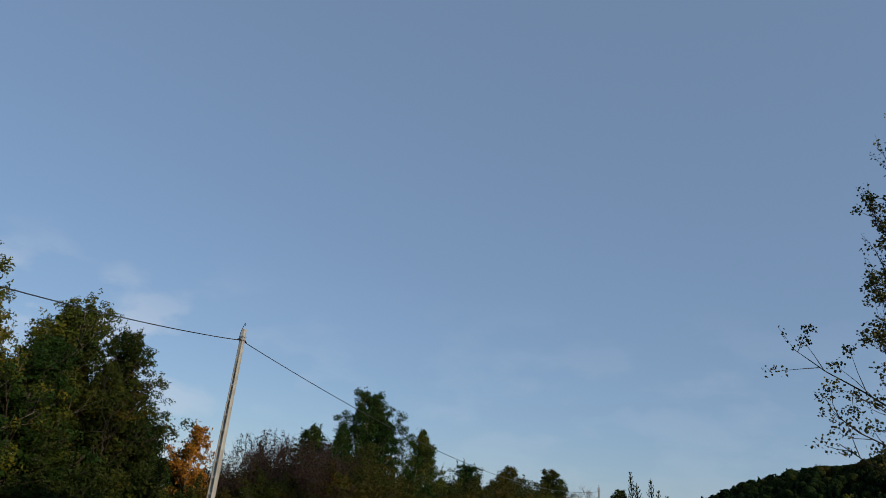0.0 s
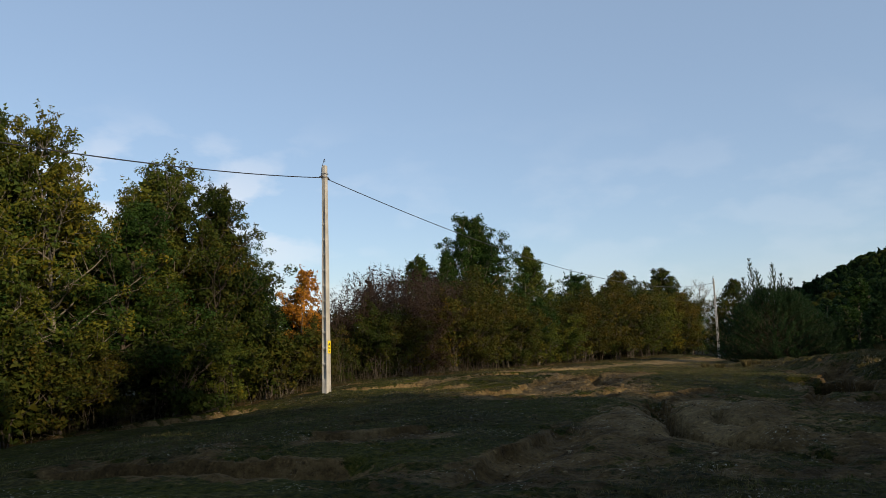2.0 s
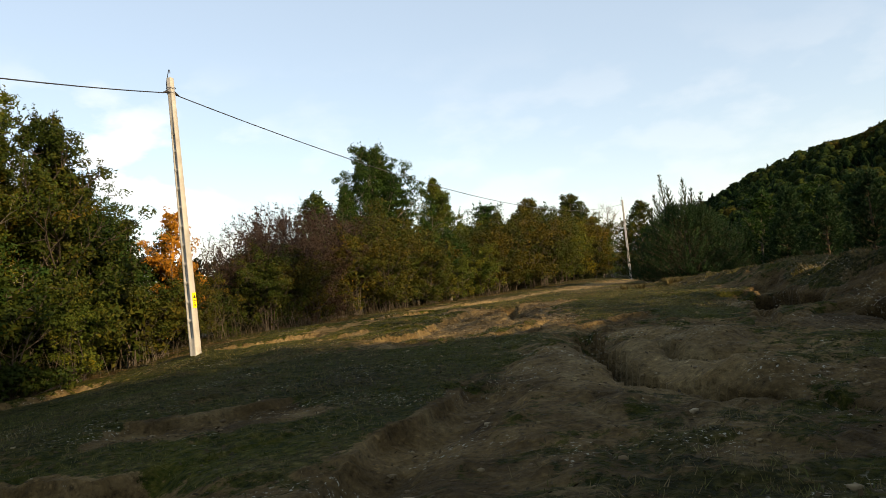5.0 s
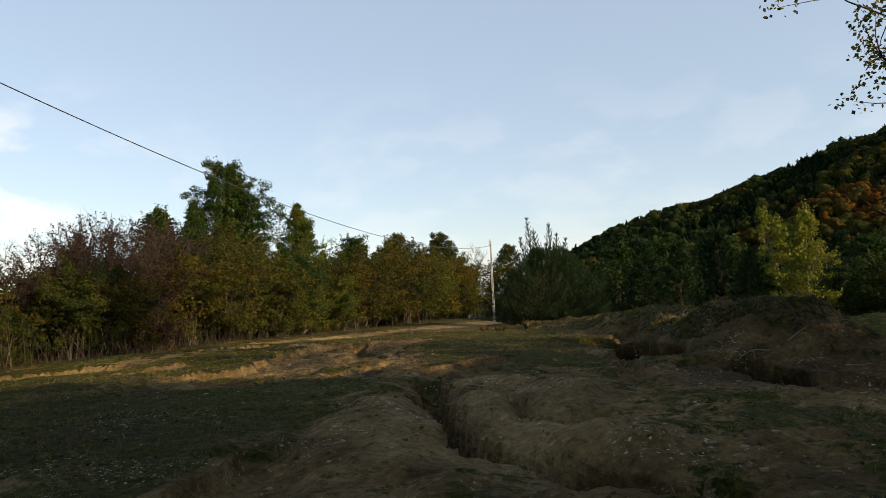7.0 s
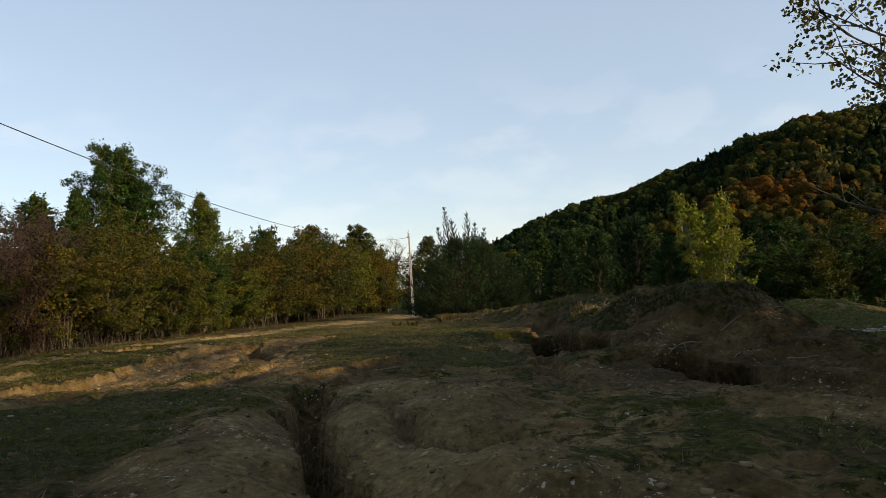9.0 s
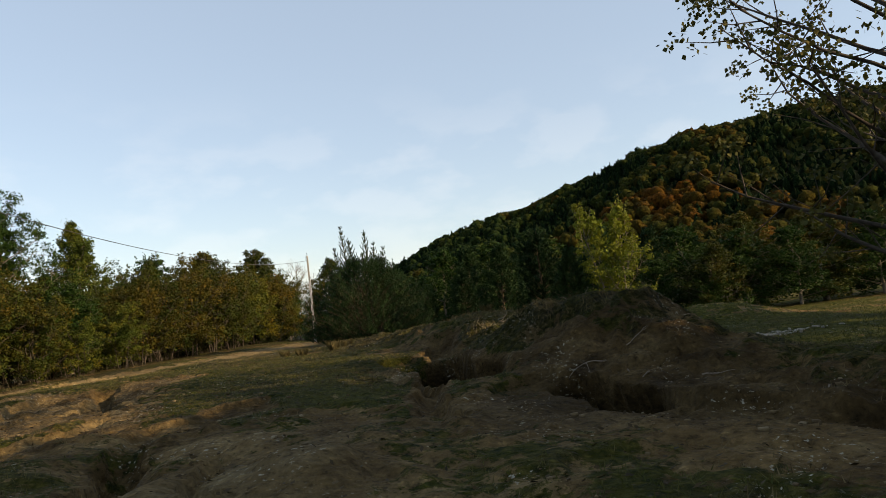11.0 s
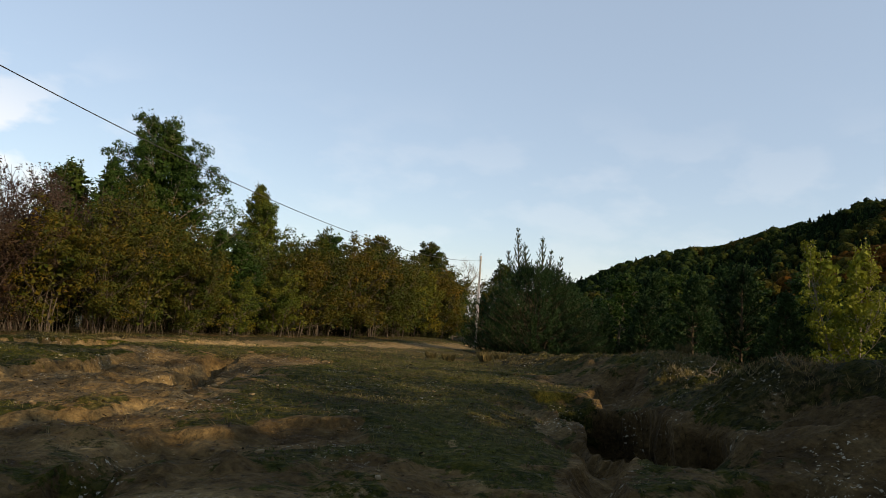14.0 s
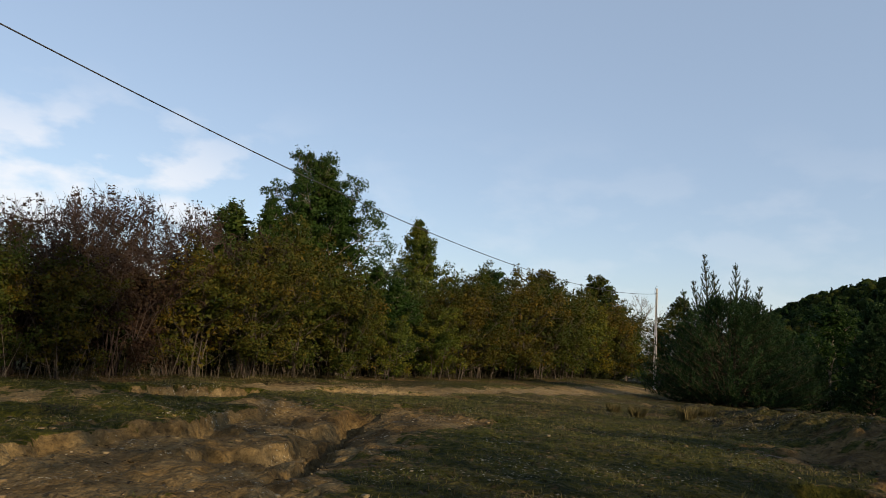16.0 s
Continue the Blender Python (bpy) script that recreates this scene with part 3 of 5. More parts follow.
# the two deep pits are washed out under their turf rims
for line, half, depth, gentle in (GULLIES[4], GULLIES[5]):
    d, s, side = along(line, GX, GY)
    ax, ay = line[0]
    bx, by = line[-1]
    long_ = math.hypot(bx - ax, by - ay)
    nx, ny = (by - ay) / long_, -(bx - ax) / long_
    over = (GX - ax) * nx + (GY - ay) * ny - np.interp((GY - ay) / (by - ay), np.linspace(0, 1, len(line)), [(p[0] - ax) * nx + (p[1] - ay) * ny for p in line])
    deep = sst(0.25, 0.75, (-0.05 - GZ) / depth) * (d < half * 1.5) * (1 - sst(half * 0.95, half * 1.45, d))
    GX = GX + 0.42 * nx * deep * np.clip(over / half, -1, 1)
    GY = GY + 0.42 * ny * deep * np.clip(over / half, -1, 1) + 0.35 * deep * sst(0.0, 0.3, 0.3 - s)
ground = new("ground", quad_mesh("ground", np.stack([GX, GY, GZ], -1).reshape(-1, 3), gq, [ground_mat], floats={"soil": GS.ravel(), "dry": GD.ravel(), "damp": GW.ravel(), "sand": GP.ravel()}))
tagged(ground, "eroded hillside pasture of loam, gullies and thin dry turf", "ground", kind="structure")


def floor_at(x, y):
    return float(land(np.array([float(x)]), np.array([float(y)]))[0][0])


# ---- trees ----
def unit(v):
    v = np.asarray(v, float)
    return v / (np.linalg.norm(v) + 1e-9)


def bend(r, start, way, length, n=5, lift=0.25, wob=0.12):
    pts, p, d = [np.array(start, float)], np.array(start, float), unit(way)
    for k in range(n - 1):
        d = unit(d + np.array((0, 0, lift / n)) + r.normal(0, wob, 3))
        p = p + d * length / (n - 1)
        pts.append(p)
    return np.array(pts)


def on(line, u):
    k = u * (len(line) - 1)
    i = min(int(k), len(line) - 2)
    return line[i] + (line[i + 1] - line[i]) * (k - i), unit(line[i + 1] - line[i])


def leaf_faces(r, pos, size, out=None, slim=0.6, loose=1.25):
    """One small pointed leaf at each spot; with out given, most of them face that way."""
    n = len(pos)
    face = r.normal(0, 1, (n, 3))
    if out is not None:
        face = face * loose + out / (np.linalg.norm(out, axis=1)[:, None] + 1e-9)
    face /= np.linalg.norm(face, axis=1)[:, None] + 1e-9
    tip = np.cross(face, r.normal(0, 1, (n, 3)))
    tip /= np.linalg.norm(tip, axis=1)[:, None] + 1e-9
    side = np.cross(tip, face)
    s = (size * r.uniform(0.65, 1.35, n))[:, None]
    v = np.stack([pos - s * slim * 0.5 * side, pos + s * slim * 0.5 * side, pos + s * tip], 1)
    return v.reshape(-1, 3), np.arange(3 * n).reshape(-1, 3)


def round_leaves(r, pos, size):
    """Broad four-cornered leaves for the tree that stands nearest."""
    n = len(pos)
    tip = r.normal(0, 1, (n, 3)); tip[:, 2] -= 0.7
    tip /= np.linalg.norm(tip, axis=1)[:, None]
    side = np.cross(tip, r.normal(0, 1, (n, 3)))
    side /= np.linalg.norm(side, axis=1)[:, None] + 1e-9
    s = (size * r.uniform(0.7, 1.2, n))[:, None]
    v = np.stack([pos, pos + s * (0.42 * tip + 0.44 * side), pos + s * tip, pos + s * (0.42 * tip - 0.44 * side)], 1)
    return v.reshape(-1, 3), np.arange(4 * n).reshape(-1, 4)


PROFILES = {
    "oval": lambda v: max(0.14, math.sin(math.pi * (0.16 + 0.80 * v)) ** 0.8),
    "egg": lambda v: max(0.12, (1.03 - v) ** 0.8 * min(1.0, 0.55 + 2.0 * v)),
    "cone": lambda v: max(0.06, (1.0 - v) ** 0.95 * (0.65 + 0.35 * min(1, v * 5))),
    "column": lambda v: max(0.16, (1.02 - v) ** 0.45 * min(1.0, 0.6 + 1.6 * v)),
    "oak": lambda v: max(0.20, 1.0 - 0.30 * v - 0.42 * max(0.0, v - 0.55) / 0.45),
    "vase": lambda v: 0.45 + 0.55 * math.sin(math.pi * min(1, 0.15 + 0.7 * v)),
}


def broadleaf(name, seed, height, radius, bark, leaf, n1=26, n2=6, per=60, size=0.13, base=0.18, profile="oval", stems=1,
              rise=0.6, trunk_r=0.13, cl=0.40, shoots=14, sparse=0.0, inner=0.10, round_leaf=False):
    """A tree or shrub: tapered stems, limbs and branches, leaves in clumps at the branch ends, and leafy shoots that stand out."""
    r = np.random.default_rng(seed)
    wood, spots, outs, tips = Quads(), [], [], []
    for st in range(stems):
        a0 = r.uniform(0, 6.28)
        out = 0.0 if stems == 1 else r.uniform(0.1, 0.45) * radius
        foot = np.array((math.cos(a0) * out * 0.35, math.sin(a0) * out * 0.35, -0.15))
        hh = height * (1 if stems == 1 else r.uniform(0.72, 1.0))
        trunk = bend(r, foot, (math.cos(a0) * out * 0.9 / hh, math.sin(a0) * out * 0.9 / hh, 1), hh * 0.97, 9, 0.15, 0.05)
        tr = trunk_r * (1 if stems == 1 else 0.55)
        wood.tube(trunk, tr * (1 - 0.9 * np.linspace(0, 1, 9) ** 0.85) + 0.006, 7 if stems == 1 else 5)
        m1 = max(4, int(n1 / stems))
        for k in range(m1):
            u = base + (0.98 - base) * (k + r.uniform(0, 1)) / m1
            p, d = on(trunk, u)
            v = (u - base) / (1 - base)
            shape = PROFILES[profile](v)
            length = radius * shape * r.uniform(0.60, 1.20)
            fine_ = 0.42 + 0.58 * min(1.0, shape * 1.4)
            a = k * 2.399 + a0 + r.uniform(-0.5, 0.5)
            limb = bend(r, p, (math.cos(a), math.sin(a), rise * (0.35 + 1.1 * v)), length, 6, 0.35, 0.11)
            wood.tube(limb, tr * 0.38 * (1 - u * 0.6) * (1 - 0.85 * np.linspace(0, 1, 6)) + 0.004, 4)
            tips.append((limb[-1], unit(limb[-1] - limb[-2]), v))
            for q in range(n2):
                uu = 0.28 + 0.72 * (q + r.uniform(0, 1)) / n2
                p2, d2 = on(limb, min(uu, 0.99))
                w2 = unit(d2 * 0.8 + r.normal(0, 0.7, 3) + np.array((0, 0, 0.2)))
                sub = bend(r, p2, w2, (length * 0.30 * (1.2 - 0.6 * uu) + 0.16) * r.uniform(0.7, 1.2), 3, 0.3, 0.14)
                wood.tube(sub, np.linspace(0.012, 0.004, 3) * (1 + tr * 3), 3)
                if sparse:
                    # thin leafless twigs, a few of them with leaves left on
                    for t in range(5):
                        p3, d3 = on(sub, r.uniform(0.1, 0.99))
                        w3 = unit(d3 * 0.8 + r.normal(0, 0.4, 3) + np.array((0, 0, 0.55)))
                        tl = r.uniform(0.3, 0.75) * (0.7 + 0.06 * height)
                        wood.tube(np.array([p3, p3 + w3 * tl * 0.5 + r.normal(0, 0.02, 3), p3 + w3 * tl]), (0.007, 0.0045, 0.0025), 3)
                        if r.uniform() >= sparse * (0.35 + 0.9 * p3[2] / height):
                            o = r.normal(0, 1, (per, 3))
                            spots.append(p3 + w3 * tl * r.uniform(0.2, 1.0, per)[:, None] + o * 0.06); outs.append(o)
                    continue
                # one clump: most leaves on its outside, facing out and up
                c = cl * fine_ * r.uniform(0.65, 1.25)
                n = max(8, int(per * r.uniform(0.7, 1.25) * fine_))
                o = r.normal(0, 1, (n, 3)) + np.array((0, 0, 0.3))
                o /= np.linalg.norm(o, axis=1)[:, None]
                far_ = c * r.uniform(0.25, 1.0, n)[:, None] ** 0.6
                spots.append(sub[-1] + o * far_ * np.array((1, 1, 0.72)) + r.normal(0, 0.03, (n, 3))); outs.append(o + np.array((0, 0, 0.35)))
    for k in range(shoots):
        p, d, v = tips[int(r.integers(len(tips) // 4, len(tips)))]
        w = unit(d * 0.6 + np.array((0, 0, 0.7)) + r.normal(0, 0.22, 3))
        ln = r.uniform(0.45, 1.0) * (0.5 + 0.06 * height)
        line = bend(r, p, w, ln, 4, 0.3, 0.06)
        wood.tube(line, (0.010, 0.007, 0.005, 0.003), 3)
        n = 16
        f = r.uniform(0.15, 1.0, n)
        spots.append(np.array([on(line, min(x, 0.99))[0] for x in f]) + r.normal(0, 0.05, (n, 3))); outs.append(r.normal(0, 1, (n, 3)))
    spots, outs = np.concatenate(spots), np.concatenate(outs)
    keep = spots[:, 2] > 0.15
    spots, outs = spots[keep], outs[keep]
    v, q = round_leaves(r, spots, size) if round_leaf else leaf_faces(r, spots, size, outs, 0.62, 0.5)
    if not sparse and inner:
        # the shaded inside of the crown: larger, overlapping sprays
        mid = spots[r.integers(0, len(spots), int(len(spots) * inner))]
        heart = mid * np.array((0.5, 0.5, 0.92)) + r.normal(0, 0.12, mid.shape)
        v2, q2 = leaf_faces(r, heart, size * 1.7, mid * np.array((1, 1, 0.2)), 0.9)
        q = np.concatenate([q, q2 + len(v)])
        v = np.concatenate([v, v2])
    tree = new(name)
    part("trunk", wood.mesh(name + "_trunk", [bark]), tree)
    part("crown", quad_mesh(name + "_crown", v, q, [leaf], smooth=False), tree)
    return tree


def needles(r, line, length, per, every):
    """Bottle-brush of needles round one shoot; returns roots, ways and lengths."""
    m = max(2, int(np.linalg.norm(line[-1] - line[0]) / every))
    f = (np.arange(m * per) % m + r.uniform(0, 1, m * per)) / m
    k = np.clip((f * (len(line) - 1)).astype(int), 0, len(line) - 2)
    p = line[k] + (line[k + 1] - line[k]) * (f * (len(line) - 1) - k)[:, None]
    d = (line[k + 1] - line[k])
    d = d / (np.linalg.norm(d, axis=1)[:, None] + 1e-9) * 0.95 + r.normal(0, 0.55, p.shape)
    d /= np.linalg.norm(d, axis=1)[:, None]
    return p, d, length * r.uniform(0.7, 1.2, len(p))


def needle_mesh(r, name, sets, width):
    p, d, ln = (np.concatenate([s[i] for s in sets]) for i in range(3))
    s = np.cross(d, r.normal(0, 1, d.shape))
    s /= np.linalg.norm(s, axis=1)[:, None] + 1e-9
    v = np.stack([p - s * width, p + s * width, p + d * ln[:, None]], 1).reshape(-1, 3)
    return quad_mesh(name, v, np.arange(len(v)).reshape(-1, 3), [needle_mat], smooth=False)


def pine(name, seed, height, radius, whorl=0.42):
    """A young single-stemmed pine: whorls of upswept boughs clothed in shoots."""
    r = np.random.default_rng(seed)
    wood, sets = Quads(), []
    trunk = bend(r, (0, 0, -0.15), (0, 0, 1), height, 10, 0.2, 0.03)
    wood.tube(trunk, 0.10 * (1 - 0.93 * np.linspace(0, 1, 10)) + 0.006, 6)
    levels = int(height / whorl)
    for k in range(levels):
        u = 0.05 + 0.93 * k / levels
        p, d = on(trunk, u)
        reach = radius * (1 - u) ** 0.85 * (0.85 + 0.15 * min(1, u * 6)) + 0.25
        for b_ in range(7):
            a = 6.283 * b_ / 7 + k * 0.9 + r.uniform(-0.3, 0.3)
            bough = bend(r, p, (math.cos(a), math.sin(a), 0.15 + 0.8 * u), reach * r.uniform(0.7, 1.15), 5, 0.6, 0.06)
            wood.tube(bough, np.linspace(0.03, 0.007, 5) * (1.2 - u), 4)
            m = max(3, int(9 * (reach / radius + 0.25)))
            for q in range(m):
                p2, d2 = on(bough, min(0.99, 0.3 + 0.7 * (q + r.uniform()) / m))
                w2 = unit(d2 * 0.7 + r.normal(0, 0.45, 3) + np.array((0, 0, 0.55)))
                sets.append(needles(r, np.array([p2, p2 + w2 * r.uniform(0.25, 0.55)]), 0.20, 8, 0.15))
    tree = new(name)
    part("trunk", wood.mesh(name + "_trunk", [bark_pine]), tree)
    part("crown", needle_mesh(r, name + "_crown", sets, 0.042), tree)
    return tree


def pine_bush(name, seed):
    """A broad many-stemmed pine: a dense round skirt of upswept boughs with bare-sided leaders above it."""
    r = np.random.default_rng(seed)
    wood, sets = Quads(), []

    def girth(z):
        return np.interp(z, (0.0, 0.5, 1.2, 2.4, 3.6, 4.6, 5.4, 6.0), (2.6, 3.7, 4.1, 3.95, 3.3, 2.35, 1.35, 0.4))

    for k in range(6):
        a = k * 1.05 + 0.4
        wood.tube(bend(r, (0.35 * math.cos(a), 0.35 * math.sin(a), -0.2), (0.35 * math.cos(a), 0.35 * math.sin(a), 1), 4.6, 7, 0.2, 0.05), np.linspace(0.10, 0.02, 7), 6)
    for k in range(560):
        z = 0.35 + 5.3 * ((k + 0.5) / 560) ** 1.15
        a = k * 2.39996 + r.uniform(-0.15, 0.15)
        lump = 1 + 0.16 * math.sin(3 * a + 1.3 * z) * math.sin(1.7 * z + a) + r.uniform(-0.12, 0.08)
        g = girth(z) * lump
        tip = np.array((g * math.cos(a) * 1.03, g * math.sin(a) * 0.95, z))
        root = np.array((0.12 * tip[0], 0.12 * tip[1], max(0.15, z - 0.30 * g - 0.25)))
        u = np.linspace(0, 1, 6)[:, None]
        bough = root + (tip - root) * u + np.array((0, 0, -0.20 * g)) * (u * (1 - u)) + r.normal(0, 0.03, (6, 3))
        wood.tube(bough, np.linspace(0.022, 0.006, 6), 3)
        for q in range(9):
            f = 0.42 + 0.58 * (q + r.uniform()) / 9
            p2, d2 = on(bough, min(0.99, f))
            w2 = unit(d2 * 0.55 + r.normal(0, 0.42, 3) + np.array((0, 0, 0.65)))
            sets.append(needles(r, np.array([p2, p2 + w2 * r.uniform(0.22, 0.48)]), 0.16, 8, 0.11))
    for x, y, low, high in ((-1.25, -0.2, 3.6, 8.05), (-0.75, 0.3, 4.2, 7.35), (-1.75, 0.5, 3.9, 6.75), (0.25, -0.4, 3.8, 7.65), (0.75, 0.4, 4.0, 6.9), (1.35, -0.2, 3.6, 6.45), (-2.35, -0.3, 3.2, 6.2),
                            (1.9, 0.5, 3.3, 5.6), (-0.2, -1.1, 3.6, 6.1)):
        lead = bend(r, (x * 0.75, y * 0.75, low - 1.0), (x * 0.10, y * 0.1, 1), high - low + 1.0, 9, 0.1, 0.012)
        wood.tube(lead, np.linspace(0.05, 0.010, 9), 5)
        sets.append(needles(r, lead[4:], 0.11, 9, 0.09))
        z = low + 0.1
        while z < high - 0.15:
            p, d = on(lead, (z - low + 1.0) / (high - low + 1.0))
            left = high - z
            for b_ in range(5):
                a = 1.2566 * b_ + z * 2 + r.uniform(-0.3, 0.3)
                side = bend(r, p, (math.cos(a), math.sin(a), 0.85), 0.18 + 0.30 * left * r.uniform(0.7, 1.1), 5, 1.3, 0.03)
                wood.tube(side, np.linspace(0.014, 0.006, 5), 4)
                sets.append(needles(r, side, 0.11, 8, 0.09))
            z += 0.42
    tree = new(name)
    part("trunk", wood.mesh(name + "_trunk", [bark_pine]), tree)
    part("crown", needle_mesh(r, name + "_crown", sets, 0.016), tree)
    return tree


def stand(tree, x, y, size=1.0, turn=0.0, copy=True, sink=0.0, wide=1.0):
    m = Matrix.Translation((x, y, floor_at(x, y) - sink)) @ Matrix.Rotation(radians(turn), 4, "Z")
    ob = copy_thing(tree, m) if copy else tree
    if not copy:
        ob.matrix_basis = m
    ob.scale = (size * wide, size * wide, size)
    return ob


started = set()


def plant(tree, x, y, size=1.0, turn=0.0, wide=1.0):
    stand(tree, x, y, size, turn, copy=tree.name in started, wide=wide)
    started.add(tree.name)


far_green = tagged(broadleaf("deciduous_tree", 45, 9.4, 4.6, bark_grey, leaf_green, 36, 6, 52, 0.19, 0.05, "egg", trunk_r=0.14, cl=0.62),
                   "dark green tree of the wood below the hill", "tree", "trees of the far wood")
far_olive = tagged(broadleaf("deciduous_tree", 46, 9.4, 4.6, bark_grey, leaf_olive, 36, 6, 52, 0.19, 0.05, "egg", trunk_r=0.14, cl=0.62),
                   "olive-brown tree of the wood below the hill", "tree", "trees of the far wood")

# the tall wood on the left
left_a = tagged(broadleaf("deciduous_tree", 11, 10.8, 3.7, bark_pale, leaf_yellow, 46, 7, 62, 0.12, 0.12, "column", rise=0.9, trunk_r=0.13, cl=0.40, shoots=34, inner=0.05),
                "tall aspen with yellowing green leaves at the wood's edge", "tree", "trees of the left wood")
left_b = tagged(broadleaf("deciduous_tree", 12, 9.8, 4.6, bark_twig, leaf_green, 50, 7, 75, 0.12, 0.05, "egg", rise=0.7, trunk_r=0.15, cl=0.46, shoots=26),
                "dense dark green leafy tree at the wood's edge", "tree", "trees of the left wood")
left_c = tagged(broadleaf("deciduous_tree", 13, 9.4, 4.5, bark_twig, leaf_olive, 48, 7, 70, 0.12, 0.05, "egg", rise=0.8, trunk_r=0.14, cl=0.44, shoots=26),
                "leafy tree turning olive brown, at the wood's edge and in the unseen grove", "tree", "trees of the left wood")
for k, (tree, x, y, size, turn, first) in enumerate((
        (left_a, -23.4, 16.6, 1.10, 0, True), (left_b, -23.6, 20.2, 1.04, 0, True), (left_c, -21.8, 26.8, 1.12, 0, True),
        (left_a, -21.9, 19.0, 1.02, 130, False), (left_a, -21.6, 21.4, 0.98, 260, False), (left_b, -20.9, 23.4, 0.90, 60, False),
        (left_a, -21.4, 25.0, 0.95, 40, False), (left_c, -19.9, 28.2, 1.0, 130, False), (left_c, -22.6, 22.8, 0.98, 30, False), (left_b, -20.7, 30.0, 0.83, 210, False),
        (left_b, -20.8, 31.4, 0.60, 300, False))):
    stand(tree, x, y, size, turn, copy=not first, wide=1.06)
for k, (tree, x, y, size) in enumerate(((far_green, -25.4, 23.5, 0.98), (far_olive, -24.6, 29.0, 0.88), (far_green, -26.5, 17.5, 1.05), (far_olive, -26, 13.0, 1.1), (far_green, -21.6, 33.0, 0.62), (far_green, -23.2, 31.5, 0.75))):
    plant(tree, x, y, size, 70 * k, 1.2)
orange = tagged(broadleaf("orange_tree", 21, 5.6, 2.3, bark_grey, leaf_orange, 24, 5, 60, 0.12, 0.08, "egg", trunk_r=0.07, cl=0.34),
                "small tree in bright orange autumn leaf", "tree")
stand(orange, -18.4, 32.5, 1.0, 0, False, wide=0.95)

# undergrowth in front of the wood and along the hedge
bush_a = tagged(broadleaf("shrub", 31, 4.6, 2.6, bark_twig, leaf_olive, 34, 5, 62, 0.11, 0.13, "vase", stems=5, rise=1.1, trunk_r=0.05, cl=0.38, shoots=22),
                "thicket shrub with olive leaves and bare lower stems", "shrub", "shrubs of the thicket")
bush_b = tagged(broadleaf("shrub", 32, 4.6, 2.6, bark_twig, leaf_brown, 34, 5, 62, 0.11, 0.13, "vase", stems=5, rise=1.1, trunk_r=0.05, cl=0.38, shoots=26),
                "thicket shrub with russet brown leaves and bare lower stems", "shrub", "shrubs of the thicket")
bush_c = tagged(broadleaf("shrub", 33, 4.0, 2.2, bark_twig, leaf_yellow, 30, 5, 62, 0.11, 0.08, "vase", stems=4, rise=1.0, trunk_r=0.05, cl=0.36, shoots=18),
                "thicket shrub with yellow-green leaves", "shrub", "shrubs of the thicket")
bush_d = tagged(broadleaf("shrub", 34, 5.6, 1.7, bark_wine, leaf_wine, 34, 5, 9, 0.10, 0.20, "vase", stems=8, rise=2.4, trunk_r=0.05, sparse=0.62, shoots=0),
                "nearly bare shrub with grey-brown twigs and few wine-brown leaves", "shrub", "shrubs of the thicket")
bush_e = tagged(broadleaf("shrub", 35, 2.4, 1.6, bark_twig, leaf_olive, 20, 5, 55, 0.11, 0.04, "vase", stems=4, rise=0.8, trunk_r=0.04, cl=0.30, shoots=10),
                "low olive-green shrub at the foot of the wood", "shrub", "shrubs of the thicket")
bush_f = tagged(broadleaf("shrub", 37, 4.4, 2.5, bark_wine, leaf_wine, 28, 5, 60, 0.10, 0.13, "vase", stems=5, rise=1.2, trunk_r=0.05, cl=0.36, shoots=18),
                "thicket shrub with dark wine-red leaves", "shrub", "shrubs of the thicket")
